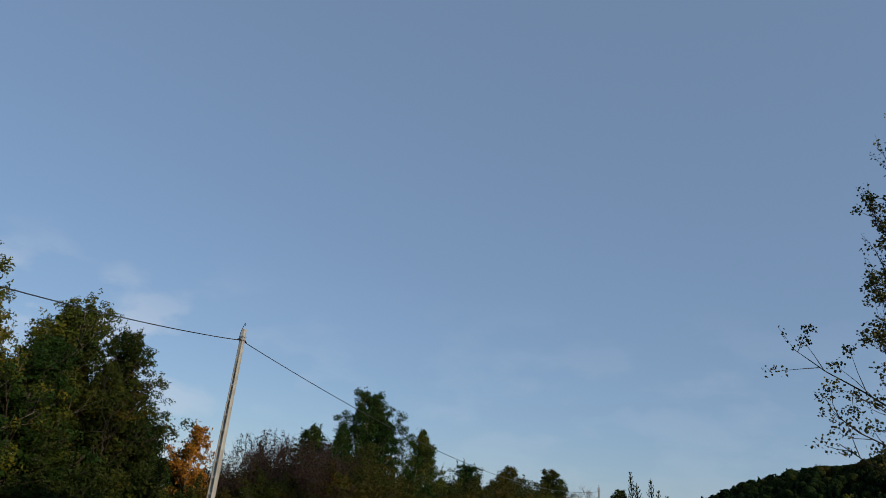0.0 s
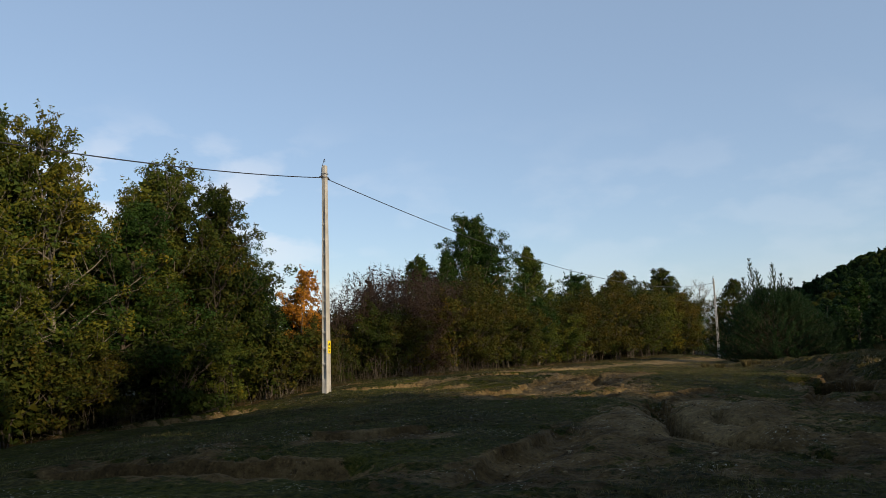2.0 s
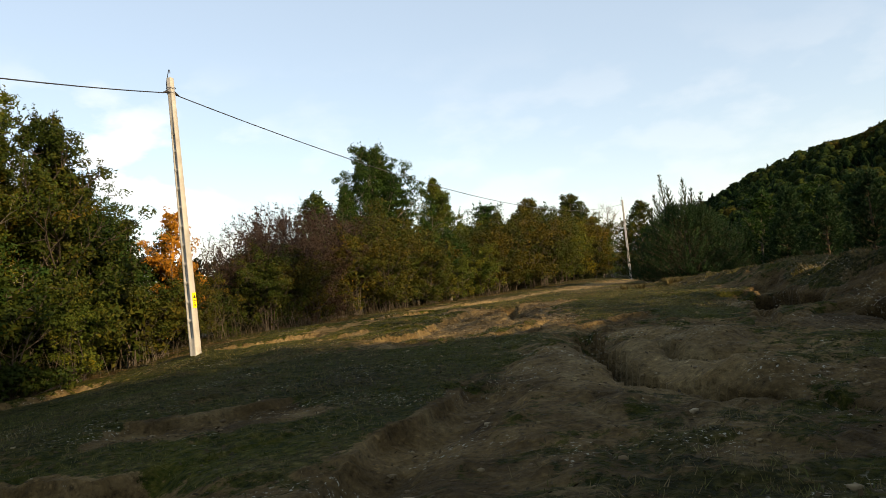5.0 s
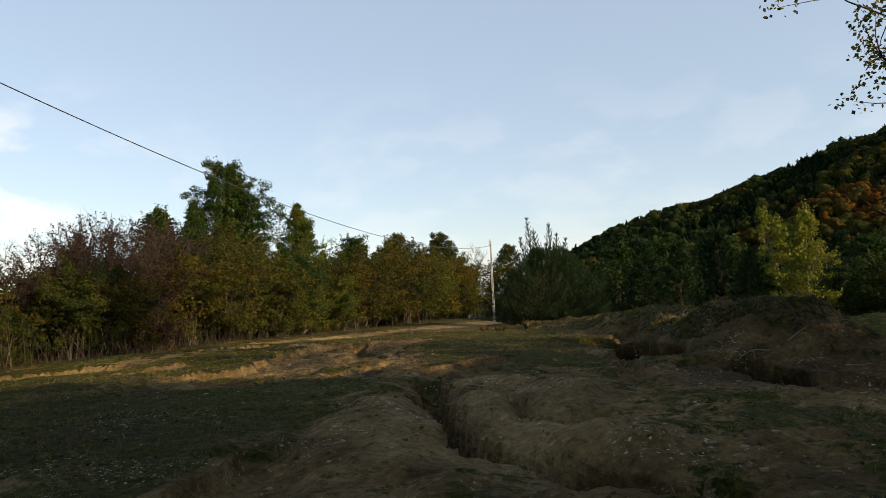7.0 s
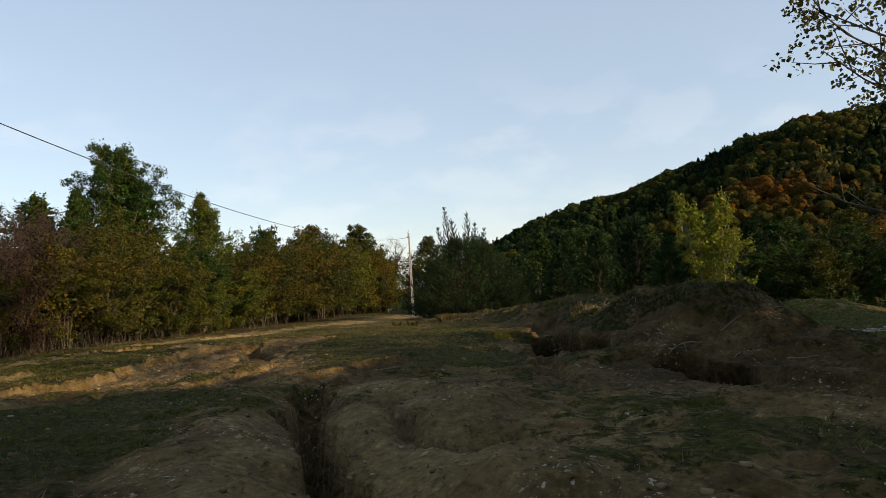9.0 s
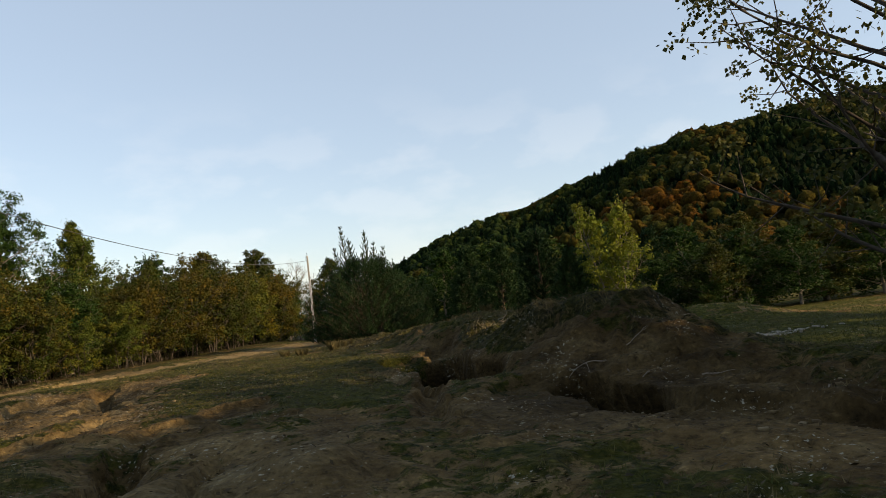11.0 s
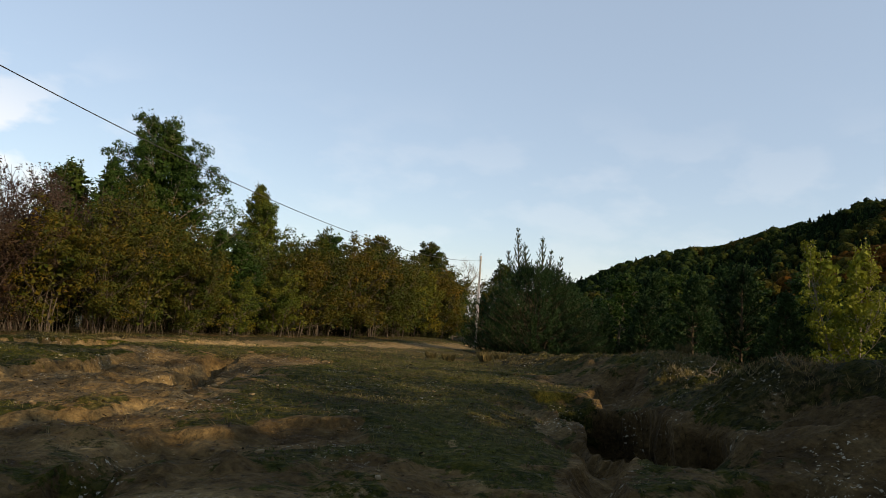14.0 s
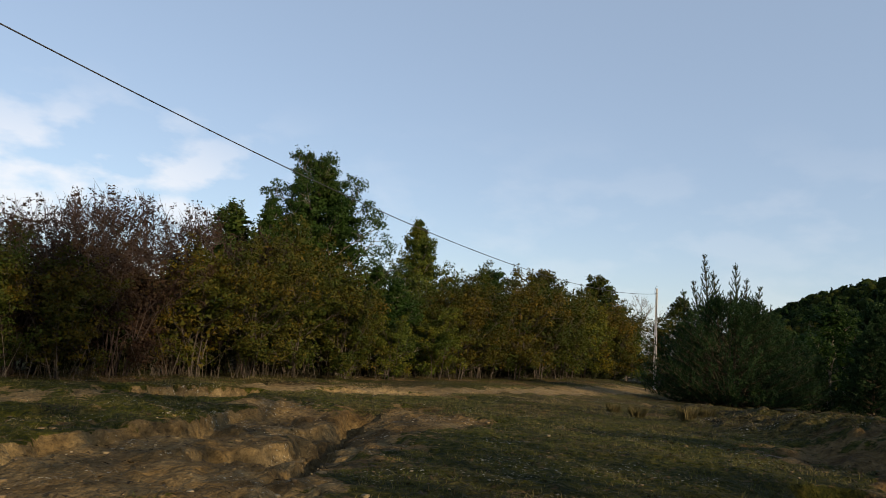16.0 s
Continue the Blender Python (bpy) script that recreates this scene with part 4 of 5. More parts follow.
HEDGE = (
    (bush_e, -20.3, 18.6, 1.2), (bush_e, -20.0, 20.6, 1.0), (bush_b, -20.0, 22.0, 0.5), (bush_e, -18.6, 24.0, 1.2), (bush_c, -17.8, 26.2, 0.6), (bush_e, -17.0, 27.6, 1.1),
    (bush_e, -16.6, 29.2, 0.8), (bush_b, -16.6, 30.8, 0.5), (bush_e, -16.8, 32.8, 0.6),
    (bush_d, -18.2, 35.2, 0.92), (bush_b, -18.4, 36.6, 0.72), (bush_f, -19.2, 38.6, 0.74), (bush_d, -17.6, 36.4, 0.95), (bush_d, -20.2, 40.4, 1.05), (bush_a, -15.9, 34.6, 0.62), (bush_d, -19.6, 38.0, 1.02), (bush_b, -15.8, 36.6, 0.60), (bush_d, -17.4, 39.4, 1.08), (bush_f, -16.9, 39.4, 0.74),
    (bush_d, -19.8, 41.6, 1.12), (bush_a, -15.9, 41.8, 0.80), (bush_d, -17.6, 42.8, 1.05), (bush_d, -21.8, 43.2, 1.15), (bush_b, -15.2, 44.0, 0.82), (bush_d, -19.4, 45.4, 1.15),
    (bush_d, -17.0, 46.6, 1.0), (bush_a, -14.6, 46.4, 0.85), (bush_b, -16.0, 49.0, 1.1), (bush_a, -13.6, 48.6, 0.8), (bush_a, -17.9, 50.4, 1.2), (bush_a, -14.6, 51.2, 0.7),
    (bush_c, -12.6, 51.6, 0.6), (bush_b, -15.0, 53.6, 0.7), (bush_c, -11.6, 55.4, 0.7), (bush_a, -13.4, 57.0, 0.8), (bush_b, -11.6, 58.6, 0.95), (bush_c, -13.0, 61.0, 1.15),
    (bush_b, -10.8, 62.6, 1.05), (bush_a, -12.0, 65.0, 1.2), (bush_b, -9.8, 66.4, 1.15), (bush_c, -11.2, 69.0, 1.15), (bush_b, -9.0, 70.6, 1.2), (bush_b, -10.0, 73.8, 1.3),
    (bush_a, -7.8, 75.0, 1.2), (bush_b, -8.8, 78.6, 1.25), (bush_c, -6.6, 80.4, 1.25), (bush_b, -7.0, 84.4, 1.3), (bush_c, -5.2, 86.4, 1.3), (bush_a, -5.6, 91.0, 1.4),
    (bush_a, -3.4, 93.5, 1.3), (bush_b, -4.2, 98, 1.4), (bush_c, -2.0, 99.5, 1.0))
back = tagged(broadleaf("shrub", 36, 5.0, 2.2, bark_grey, leaf_shaded, 18, 4, 50, 0.24, 0.0, "oval", stems=3, rise=0.8, trunk_r=0.06, cl=0.60, shoots=0, inner=0.3),
              "dense filler shrub with leaves darkened for shade, in thicket, wood and unseen grove", "shrub", "shrubs of the thicket")
# back row of added fillers, dark-leaved for the shaded inside of the thicket
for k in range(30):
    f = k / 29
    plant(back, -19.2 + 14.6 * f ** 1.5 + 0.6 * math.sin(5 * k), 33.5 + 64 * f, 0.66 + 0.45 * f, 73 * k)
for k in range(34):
    # low filler row just behind the front stems, its dark leaves standing in for shade
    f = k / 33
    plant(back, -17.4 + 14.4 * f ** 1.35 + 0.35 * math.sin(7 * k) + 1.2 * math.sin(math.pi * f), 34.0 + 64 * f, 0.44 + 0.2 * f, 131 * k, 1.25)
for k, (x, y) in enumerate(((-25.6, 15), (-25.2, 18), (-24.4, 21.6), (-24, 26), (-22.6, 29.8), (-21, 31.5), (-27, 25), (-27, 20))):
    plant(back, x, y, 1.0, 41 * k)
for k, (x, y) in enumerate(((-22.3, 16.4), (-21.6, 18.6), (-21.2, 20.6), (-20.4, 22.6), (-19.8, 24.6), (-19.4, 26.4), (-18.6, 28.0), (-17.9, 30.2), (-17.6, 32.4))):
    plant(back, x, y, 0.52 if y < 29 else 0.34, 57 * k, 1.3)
for k, (tree, x, y, size) in enumerate(HEDGE):
    shift = 1.9 * float(sst(33, 38, y) * (1 - sst(72, 86, y)))
    plant(tree, x + shift, y, size * ((1.0 if y > 40 else 0.88) if tree is bush_d else 1.0), 67 * k, 1.12)

oak = tagged(broadleaf("oak_tree", 41, 11.2, 4.3, bark_grey, leaf_green, 84, 8, 96, 0.13, 0.06, "oak", rise=0.55, trunk_r=0.17, cl=0.46, shoots=60, inner=0.10),
             "large dark green oak rising above the thicket", "tree")
stand(oak, -16.3, 55.2, 1.02, 0, False, wide=1.0)
oak_young = tagged(broadleaf("oak_tree", 42, 8.6, 3.6, bark_grey, leaf_green, 48, 7, 60, 0.13, 0.08, "cone", rise=0.9, trunk_r=0.12, cl=0.42, shoots=34, inner=0.08),
                   "smaller green oak beside the large one", "tree", "young oaks")
stand(oak_young, -19.9, 53.0, 1.04, 0, False, wide=1.45)
stand(oak_young, -18.9, 52.4, 1.06, 200, wide=0.9)
stand(oak_young, -13.7, 52.2, 0.62, 70, wide=1.5)
stand(oak_young, -14.2, 56.6, 0.70, 140, wide=1.6)
stand(oak_young, -11.8, 53.8, 0.60, 250, wide=1.4)
spire = tagged(broadleaf("deciduous_tree", 43, 10.6, 4.6, bark_grey, leaf_yellow, 78, 7, 84, 0.13, 0.08, "cone", rise=0.9, trunk_r=0.13, cl=0.42, shoots=40, inner=0.07),
               "slender cone-shaped tree with yellow-green leaves", "tree", "trees above the hedge")
stand(spire, -16.0, 70.2, 1.08, 0, False, wide=1.0)
for x, y, size, turn, tree in ((-15.6, 90.6, 1.12, 40, far_green), (-11.0, 90.2, 1.12, 100, far_olive), (-6.4, 107, 1.30, 30, far_olive), (-5.0, 101, 1.0, 160, far_olive), (-13.6, 74, 0.70, 200, far_green), (-2.4, 103, 0.74, 60, far_green), (0.8, 107, 0.72, 130, far_olive), (4.2, 105, 0.74, 220, far_green), (7.0, 108, 0.8, 10, far_green),
                               (-20, 96, 0.9, 0, far_olive), (-9, 99, 0.85, 90, far_green)):
    stand(tree, x, y, size, turn, wide=1.15)
bare = tagged(broadleaf("bare_tree", 44, 9.6, 3.2, bark_grey, leaf_brown, 24, 6, 3, 0.09, 0.15, "oval", trunk_r=0.14, sparse=0.95, rise=0.9, shoots=0),
              "leafless grey tree behind the far pole", "tree")
stand(bare, -1.4, 112, 1.08, 0, False)
stand(far_olive, 2.8, 116, 1.2, 77, wide=1.1)

# pines
pine_big = tagged(pine_bush("pine_tree", 51), "bushy blue-green pine with several pale upright leaders", "pine")
stand(pine_big, 4.75, 62.2, 1.0, 0, False)
pine_one = tagged(pine("pine_tree", 52, 7.0, 2.4), "dark green pine at the edge of the hill wood", "pine", "pines below the hill")
k = 0
for x, y, size in ((15.2, 50.5, 0.62), (13.0, 57, 0.80), (16.6, 60, 0.98), (12.4, 66, 0.72), (10.4, 71, 0.60), (19.0, 56, 0.80), (14.2, 72, 1.05), (22.5, 62, 0.95), (18.4, 68, 1.1), (25.4, 55, 0.72), (28, 66, 1.0), (8.6, 80, 0.66)):
    plant(pine_one, x, y, size, 80 * k, 1.15)
    k += 1
lime = tagged(broadleaf("birch_tree", 61, 7.4, 2.5, bark_pale, leaf_lime, 44, 6, 50, 0.12, 0.05, "egg", rise=1.5, stems=2, trunk_r=0.12, cl=0.32, shoots=60, inner=0.06),
              "bright yellow-green birch standing before the hill", "tree")
stand(lime, 16.9, 48.2, 1.02, 0, False, wide=0.9)
for x, y, size, turn, tree in ((21.6, 47.5, 0.28, 10, far_green), (24.0, 51, 0.36, 30, far_green), (29.6, 49, 0.36, 250, far_olive), (20.4, 52.6, 0.46, 300, far_green), (34, 52, 0.4, 20, far_green)):
    stand(tree, x, y, size, turn, wide=1.4)
for x, y, size, turn, tree in ((22, 74, 0.85, 0, far_green), (28, 78, 1.0, 50, far_green), (35, 72, 0.62, 90, far_olive), (33, 60, 0.5, 33, far_green), (40, 62, 0.5, 200, far_olive), (38, 82, 0.7, 270, far_olive),
                               (14, 84, 0.9, 120, far_green), (20, 88, 1.0, 160, far_green), (9, 92, 0.8, 10, far_green), (46, 74, 0.6, 300, far_olive), (44, 50, 0.45, 310, far_green)):
    plant(tree, x, y, size, turn, 1.3)

for k, (x, y, size) in enumerate(((19.6, 49.4, 0.62), (21.8, 47.6, 0.70), (24.2, 48.4, 0.86), (26.6, 47.0, 0.80), (29.2, 48.2, 0.95), (32.0, 47.2, 0.9), (34.8, 48.6, 1.0), (38.0, 47.6, 1.0), (41.5, 49.0, 1.1), (23.0, 52.0, 1.0), (28.0, 52.5, 1.1), (45.5, 50, 1.1), (50, 52, 1.2))):
    plant((far_green, far_olive, far_green)[k % 3], x, y, 0.58 * size, 61 * k, 1.45)

# the aspen beside the way, and an unseen grove added to shade the pasture
aspen = tagged(broadleaf("aspen_tree", 71, 16.5, 6.1, bark_twig, leaf_aspen, 88, 8, 40, 0.095, 0.08, "egg", rise=0.95, trunk_r=0.15, cl=0.36, shoots=220, inner=0, round_leaf=True),
               "tall aspen with dull green leaves on long upswept shoots", "tree")
stand(aspen, 11.3, 23.4, 1.0, 0, False)
stand(left_c, 10.1, 10.0, 0.95, 20, wide=0.95)
# enlarged filler shrubs out of view, sized to set the shadow's edge
for k, (x, y) in enumerate(((14.0, 10.5), (18.0, 11.5), (21.5, 14.0), (24.5, 17.0), (12.5, 5.5), (17.0, 6.5), (22.0, 8.5), (26.0, 12.5),
                            (14.0, 0.5), (19.0, 1.5), (25.0, 4.0), (30.0, 8.0), (29.0, 21.5), (16.0, -5.0), (23.0, -3.0))):
    plant(back, x + 0.6 * math.sin(3 * k + 3), y, (1.78, 1.78, 1.62, 1.75, 2.5)[k] if k < 5 else 2.5 if k == 8 else 2.05, 50 * k + 50, 1.0)


# ---- the wooded hill ----
def hill_wood():
    r = np.random.default_rng(81)
    n = 10000
    x, y = r.uniform(-10, 330, n), r.uniform(92, 345, n)
    keep = (x < 0.95 * y + 30) & (x > 0.02 * y + 4) & (np.hypot(x - 1, y - 15) < 352)
    x, y = x[keep], y[keep]
    z = land(x, y)[0]
    n = len(x)
    up = np.hypot(x - 1, y - 15)
    h_ = r.uniform(2.3, 4.7, n) * (1 + 0.2 * sst(200, 320, up))
    h_ = h_ * np.where(up > 300, np.random.default_rng(82).uniform(0.7, 1.35, n), 1.0)
    kind = fbm(x, y, 30, 3, 90) + r.normal(0, 0.20, n)
    bearing = x / (y - 15)
    tint = np.clip(0.30 + 0.55 * kind + 0.34 * sst(0.26, 0.42, bearing) * (1 - 0.75 * sst(170, 290, up)), 0, 1)
    conifer = (kind < -0.12) | (up > 320)
    tint = np.where(conifer, r.uniform(0.0, 0.16, n), tint)
    # each crown: a lumpy body, and loose sprays round it
    bm = bmesh.new()
    bmesh.ops.create_icosphere(bm, subdivisions=2, radius=1)
    ball = np.array([v.co[:] for v in bm.verts])
    tri = np.array([[v.index for v in f.verts] for f in bm.faces])
    bm.free()
    lump = 1 + 0.27 * r.normal(0, 1, (n, len(ball))).clip(-1.6, 1.6)
    u = (ball[:, 2] + 1) / 2
    wide = np.where(conifer[:, None], 0.19 * (1.10 - u[None]) / 0.62, 0.40 + 0.06 * r.uniform(-1, 1, (n, 1)))
    body = np.stack([ball[None, :, 0] * lump * wide, ball[None, :, 1] * lump * wide, 0.06 + 0.94 * (0.5 + 0.5 * ball[None, :, 2] * (0.86 + 0.14 * lump))], -1) * h_[:, None, None]
    body = body + np.stack([x, y, z], -1)[:, None]
    v = body.reshape(-1, 3)
    q = (tri[None] + (np.arange(n) * len(ball))[:, None, None]).reshape(-1, 3)
    t = np.clip(tint[:, None] + r.normal(0, 0.03, (n, len(ball))), 0, 1).ravel()
    per = 46
    k = r.integers(0, len(ball), (n, per))
    pos = np.take_along_axis(body, k[:, :, None], 1).reshape(-1, 3)
    out = ball[k.ravel()]
    pos = pos + out * 0.05
    v2, q2 = leaf_faces(r, pos, 1.0, out, 0.8, 0.8)
    v2 = np.repeat(pos, 3, 0) + (v2 - np.repeat(pos, 3, 0)) * np.repeat(np.repeat(h_ * 0.13, per), 3)[:, None]
    t = np.concatenate([t, np.repeat(np.repeat(tint, per), 3)])
    q = np.concatenate([q, q2 + len(v)])
    v = np.concatenate([v, v2])
    m, nn, l, b = material("mixed_autumn_wood", 0.9, 0.03)
    at = nn.new("ShaderNodeAttribute"); at.attribute_name = "tint"
    rp = ramp(nn, [(0.0, (0.003, 0.009, 0.003)), (0.2, (0.008, 0.019, 0.006)), (0.45, (0.018, 0.027, 0.006)), (0.64, (0.027, 0.027, 0.005)), (0.80, (0.043, 0.025, 0.004)), (1.0, (0.072, 0.028, 0.004))])
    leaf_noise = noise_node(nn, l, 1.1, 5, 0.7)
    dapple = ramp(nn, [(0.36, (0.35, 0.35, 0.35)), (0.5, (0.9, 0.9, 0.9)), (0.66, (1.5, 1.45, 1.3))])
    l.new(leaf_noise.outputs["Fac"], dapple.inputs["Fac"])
    l.new(at.outputs["Fac"], rp.inputs["Fac"])
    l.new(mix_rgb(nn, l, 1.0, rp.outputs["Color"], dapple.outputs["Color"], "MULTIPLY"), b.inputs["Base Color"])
    bp = nn.new("ShaderNodeBump"); bp.inputs["Strength"].default_value = 1.0; bp.inputs["Distance"].default_value = 0.6
    l.new(leaf_noise.outputs["Fac"], bp.inputs["Height"]); l.new(bp.outputs[0], b.inputs["Normal"])
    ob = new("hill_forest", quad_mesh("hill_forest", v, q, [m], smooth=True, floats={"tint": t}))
    tagged(ob, "mixed autumn wood of dark conifers and orange beeches on the hill", "forest", kind="stuff")


hill_wood()

# ---- utility poles and cables ----
def concrete():
    m, n, l, b = material("weathered_concrete", 0.9, 0.2)
    t, f = noise_node(n, l, 2.2, 6, 0.6), noise_node(n, l, 40, 3)
    r = ramp(n, [(0.3, (0.24, 0.235, 0.215)), (0.7, (0.38, 0.37, 0.34))])
    l.new(t.outputs["Fac"], r.inputs["Fac"]); l.new(r.outputs["Color"], b.inputs["Base Color"])
    bp = n.new("ShaderNodeBump"); bp.inputs["Strength"].default_value = 0.3; bp.inputs["Distance"].default_value = 0.01
    l.new(f.outputs["Fac"], bp.inputs["Height"]); l.new(bp.outputs[0], b.inputs["Normal"])
    return m


def plain(name, colour, rough=0.5, metal=0.0):
    m, n, l, b = material(name, rough, 0.4)
    t = noise_node(n, l, 12, 4)
    r = ramp(n, [(0.3, tuple(c * 0.8 for c in colour)), (0.7, colour)])
    l.new(t.outputs["Fac"], r.inputs["Fac"]); l.new(r.outputs["Color"], b.inputs["Base Color"])
    b.inputs["Metallic"].default_value = metal
    return m


concrete_mat, black_mat, steel_mat = concrete(), plain("black_plastic", (0.02, 0.02, 0.022), 0.5), plain("galvanised_steel", (0.35, 0.35, 0.36), 0.45, 0.8)
yellow_mat = plain("yellow_enamel", (0.80, 0.62, 0.02), 0.4)


def pole_shaft(height):
    """A tapered concrete post, with a row of sunk panels in its two broad faces."""
    half = lambda zz: 0.125 - 0.05 * max(0, zz) / height
    panels, z, step = 11, 0.45, (height * 0.80 - 0.45) / 11
    levels = [(-0.5, 0)]
    for k in range(panels):
        levels += [(z + 0.03, 0), (z + 0.05, 1), (z + step - 0.07, 1), (z + step - 0.05, 0)]
        z += step
    levels += [(height - 0.012, 0), (height, 0)]
    rings = []
    for zz, sunk in levels:
        h_ = half(zz) * (0.9 if zz == height else 1.0)
        g = 0.42 if sunk else 1.0
        c = 0.90
        ring = [(-1, -c), (-c, -1), (-0.58, -1), (-0.46, -g), (0.46, -g), (0.58, -1), (c, -1), (1, -c), (1, c), (c, 1), (0.58, 1), (0.46, g), (-0.46, g), (-0.58, 1), (-c, 1), (-1, c)]
        rings.append([(p * h_, q_ * h_, zz) for p, q_ in ring])
    m = len(rings[0])
    v = [p for ring in rings for p in ring]
    faces = [(k * m + j, k * m + (j + 1) % m, (k + 1) * m + (j + 1) % m, (k + 1) * m + j) for k in range(len(rings) - 1) for j in range(m)]
    faces += [((len(rings) - 1) * m + j, (len(rings) - 1) * m + (j + 1) % m, (len(rings) - 1) * m + (m - 2 - j) % m, (len(rings) - 1) * m + (m - 1 - j) % m) for j in range(m // 2 - 1)]
    return quad_mesh("shaft", v, faces, [concrete_mat], smooth=False)


def utility_pole(x, y, height, turn, sign):
    pole = new("utility_pole")
    part("shaft", pole_shaft(height), pole)
    c = Quads()
    loop = [(-0.11 - 0.05 * math.sin(math.pi * k / 12), 0, height - 0.62 + 0.70 * k / 12) for k in range(10)]
    loop += [(-0.10 + 0.12 * math.sin(math.pi * 0.5 * k / 5), 0, height + 0.02 + 0.24 * math.sin(math.pi * k / 6)) for k in range(1, 6)]
    c.tube(loop, [0.013] * len(loop), 5)
    part("jumper_loop", c.mesh("jumper_loop", [black_mat]), pole, "thin black cable loop over the pole top")
    c = Quads()
    for zz in (height - 0.45, height - 0.32):
        ring = [(0.135 * math.cos(a), 0.135 * math.sin(a), zz) for a in np.linspace(0, 2 * math.pi, 13)]
        c.tube(ring, [0.012] * 13, 4)
    part("steel_band", c.mesh("steel_band", [steel_mat]), pole)
    for side in (-1, 1):
        c = Quads()
        c.tube([(0, side * 0.10, height - 0.45), (0, side * 0.19, height - 0.45), (0, side * 0.22, height - 0.47), (0, side * 0.33, height - 0.5)], (0.03, 0.045, 0.04, 0.018), 7)
        part("cable_clamp", c.mesh("cable_clamp", [black_mat]), pole, "black anchor clamp")
    if sign:
        bm = bmesh.new()
        bmesh.ops.create_cube(bm, size=1, matrix=Matrix.Diagonal((0.012, 0.15, 0.46, 1)))
        bmesh.ops.bevel(bm, geom=bm.edges[:], offset=0.004, segments=1)
        plate = part("warning_plate", bm_mesh("warning_plate", bm, yellow_mat), pole, "yellow enamel warning plate with black marks")
        plate.location = (0.122, 0.02, 1.62)
        def mark(name, pts):
            bm = bmesh.new()
            vs = [bm.verts.new((0.0085, a, b_)) for a, b_ in pts]
            bm.faces.new(vs)
            part(name, bm_mesh(name, bm, black_mat), plate)
        mark("triangle", [(-0.06, 0.06), (0.06, 0.06), (0, 0.18)])
        for zz, wd in ((-0.02, 0.055), (-0.07, 0.05), (-0.15, 0.045), (-0.18, 0.045)):
            mark("text_bar", [(-wd, zz), (wd, zz), (wd, zz + 0.022), (-wd, zz + 0.022)])
    pole.matrix_basis = Matrix.Translation((x, y, floor_at(x, y))) @ Matrix.Rotation(radians(turn), 4, "Z")
    return pole


P1, P2, P0 = (-12.9, 25.4), (0.75, 84.0), (-13.4, -30.0)
TOP1, TOP2 = 7.70, 6.5
tagged(utility_pole(*P1, 8.22 - floor_at(*P1), -8, True), "tapered grey concrete power pole with sunk panels", "utility pole", "power poles")
tagged(utility_pole(*P2, 7.0 - floor_at(*P2), -8, False), "distant grey concrete power pole beside the pine", "utility pole", "power poles")


def cable(a, b_, sag, name_label):
    c = Quads()
    a, b_ = np.array(a), np.array(b_)
    pts = [a + (b_ - a) * f - np.array((0, 0, 4 * sag * f * (1 - f))) for f in np.linspace(0, 1, 49)]
    c.tube(pts, [0.017] * 49, 6)
    tagged(new("power_cable", c.mesh("power_cable", [black_mat])), name_label, "cable", "power cables")


cable((P1[0] + 0.07, P1[1] + 0.32, TOP1), (P2[0] - 0.07, P2[1] - 0.32, TOP2), 1.8, "black twisted power cable sagging between the two poles")
cable((P1[0] - 0.02, P1[1] - 0.32, TOP1), (P0[0], P0[1], 8.2), 2.7, "black twisted power cable running back from the pole")

# ---- turf, litter, stones ----
def scatter(n, seed, box, want, steep=0.5):
    """n spots inside a box of the plan, kept with the chance that want(soil, dry) gives."""
    r = np.random.default_rng(seed)
    x, y = r.uniform(box[0], box[1], n), r.uniform(box[2], box[3], n)
    z, soil, dry, damp, sand = land(x, y)
    slope = np.hypot(land(x + 0.12, y)[0] - z, land(x, y + 0.12)[0] - z) / 0.12
    keep = (r.uniform(0, 1, n) < want(soil, dry)) & (slope < steep)
    return r, np.stack([x, y, z], -1)[keep]


def blades(name, label, seed, n, box, want, low, high, width, mat, steep=0.5):
    r, p = scatter(n, seed, box, want, steep)
    p = np.repeat(p, 3, 0) + np.concatenate([r.normal(0, 0.035, (len(p) * 3, 2)), np.full((len(p) * 3, 1), -0.01)], 1)
    a = r.uniform(0, 6.283, len(p))
    s = np.stack([np.cos(a), np.sin(a), 0 * a], -1) * width
    h_ = r.uniform(low, high, len(p))[:, None]
    tip = np.concatenate([r.normal(0, 0.55, (len(p), 2)) * h_, h_], 1)
    v = np.stack([p - s, p + s, p + tip * 0.6 + s * 0.6, p + tip], 1).reshape(-1, 3)
    tagged(new(name, quad_mesh(name, v, np.arange(len(v)).reshape(-1, 4), [mat], smooth=False)), label, "grass", kind="stuff")


turf_mat = leaf_material("turf_blades", [(0.03, 0.042, 0.01), (0.05, 0.062, 0.015), (0.085, 0.08, 0.025), (0.14, 0.115, 0.05)], 0.6, 0.25)
straw_mat = leaf_material("straw_blades", [(0.06, 0.046, 0.02), (0.10, 0.075, 0.034), (0.15, 0.115, 0.055), (0.23, 0.185, 0.1)], 0.6, 0.2)
blades("grass", "short cropped green pasture grass", 91, 46000, (-13, 12, 11, 44), lambda s, d: 0.9 * (1 - sst(0.35, 0.55, s)), 0.025, 0.075, 0.006, turf_mat)
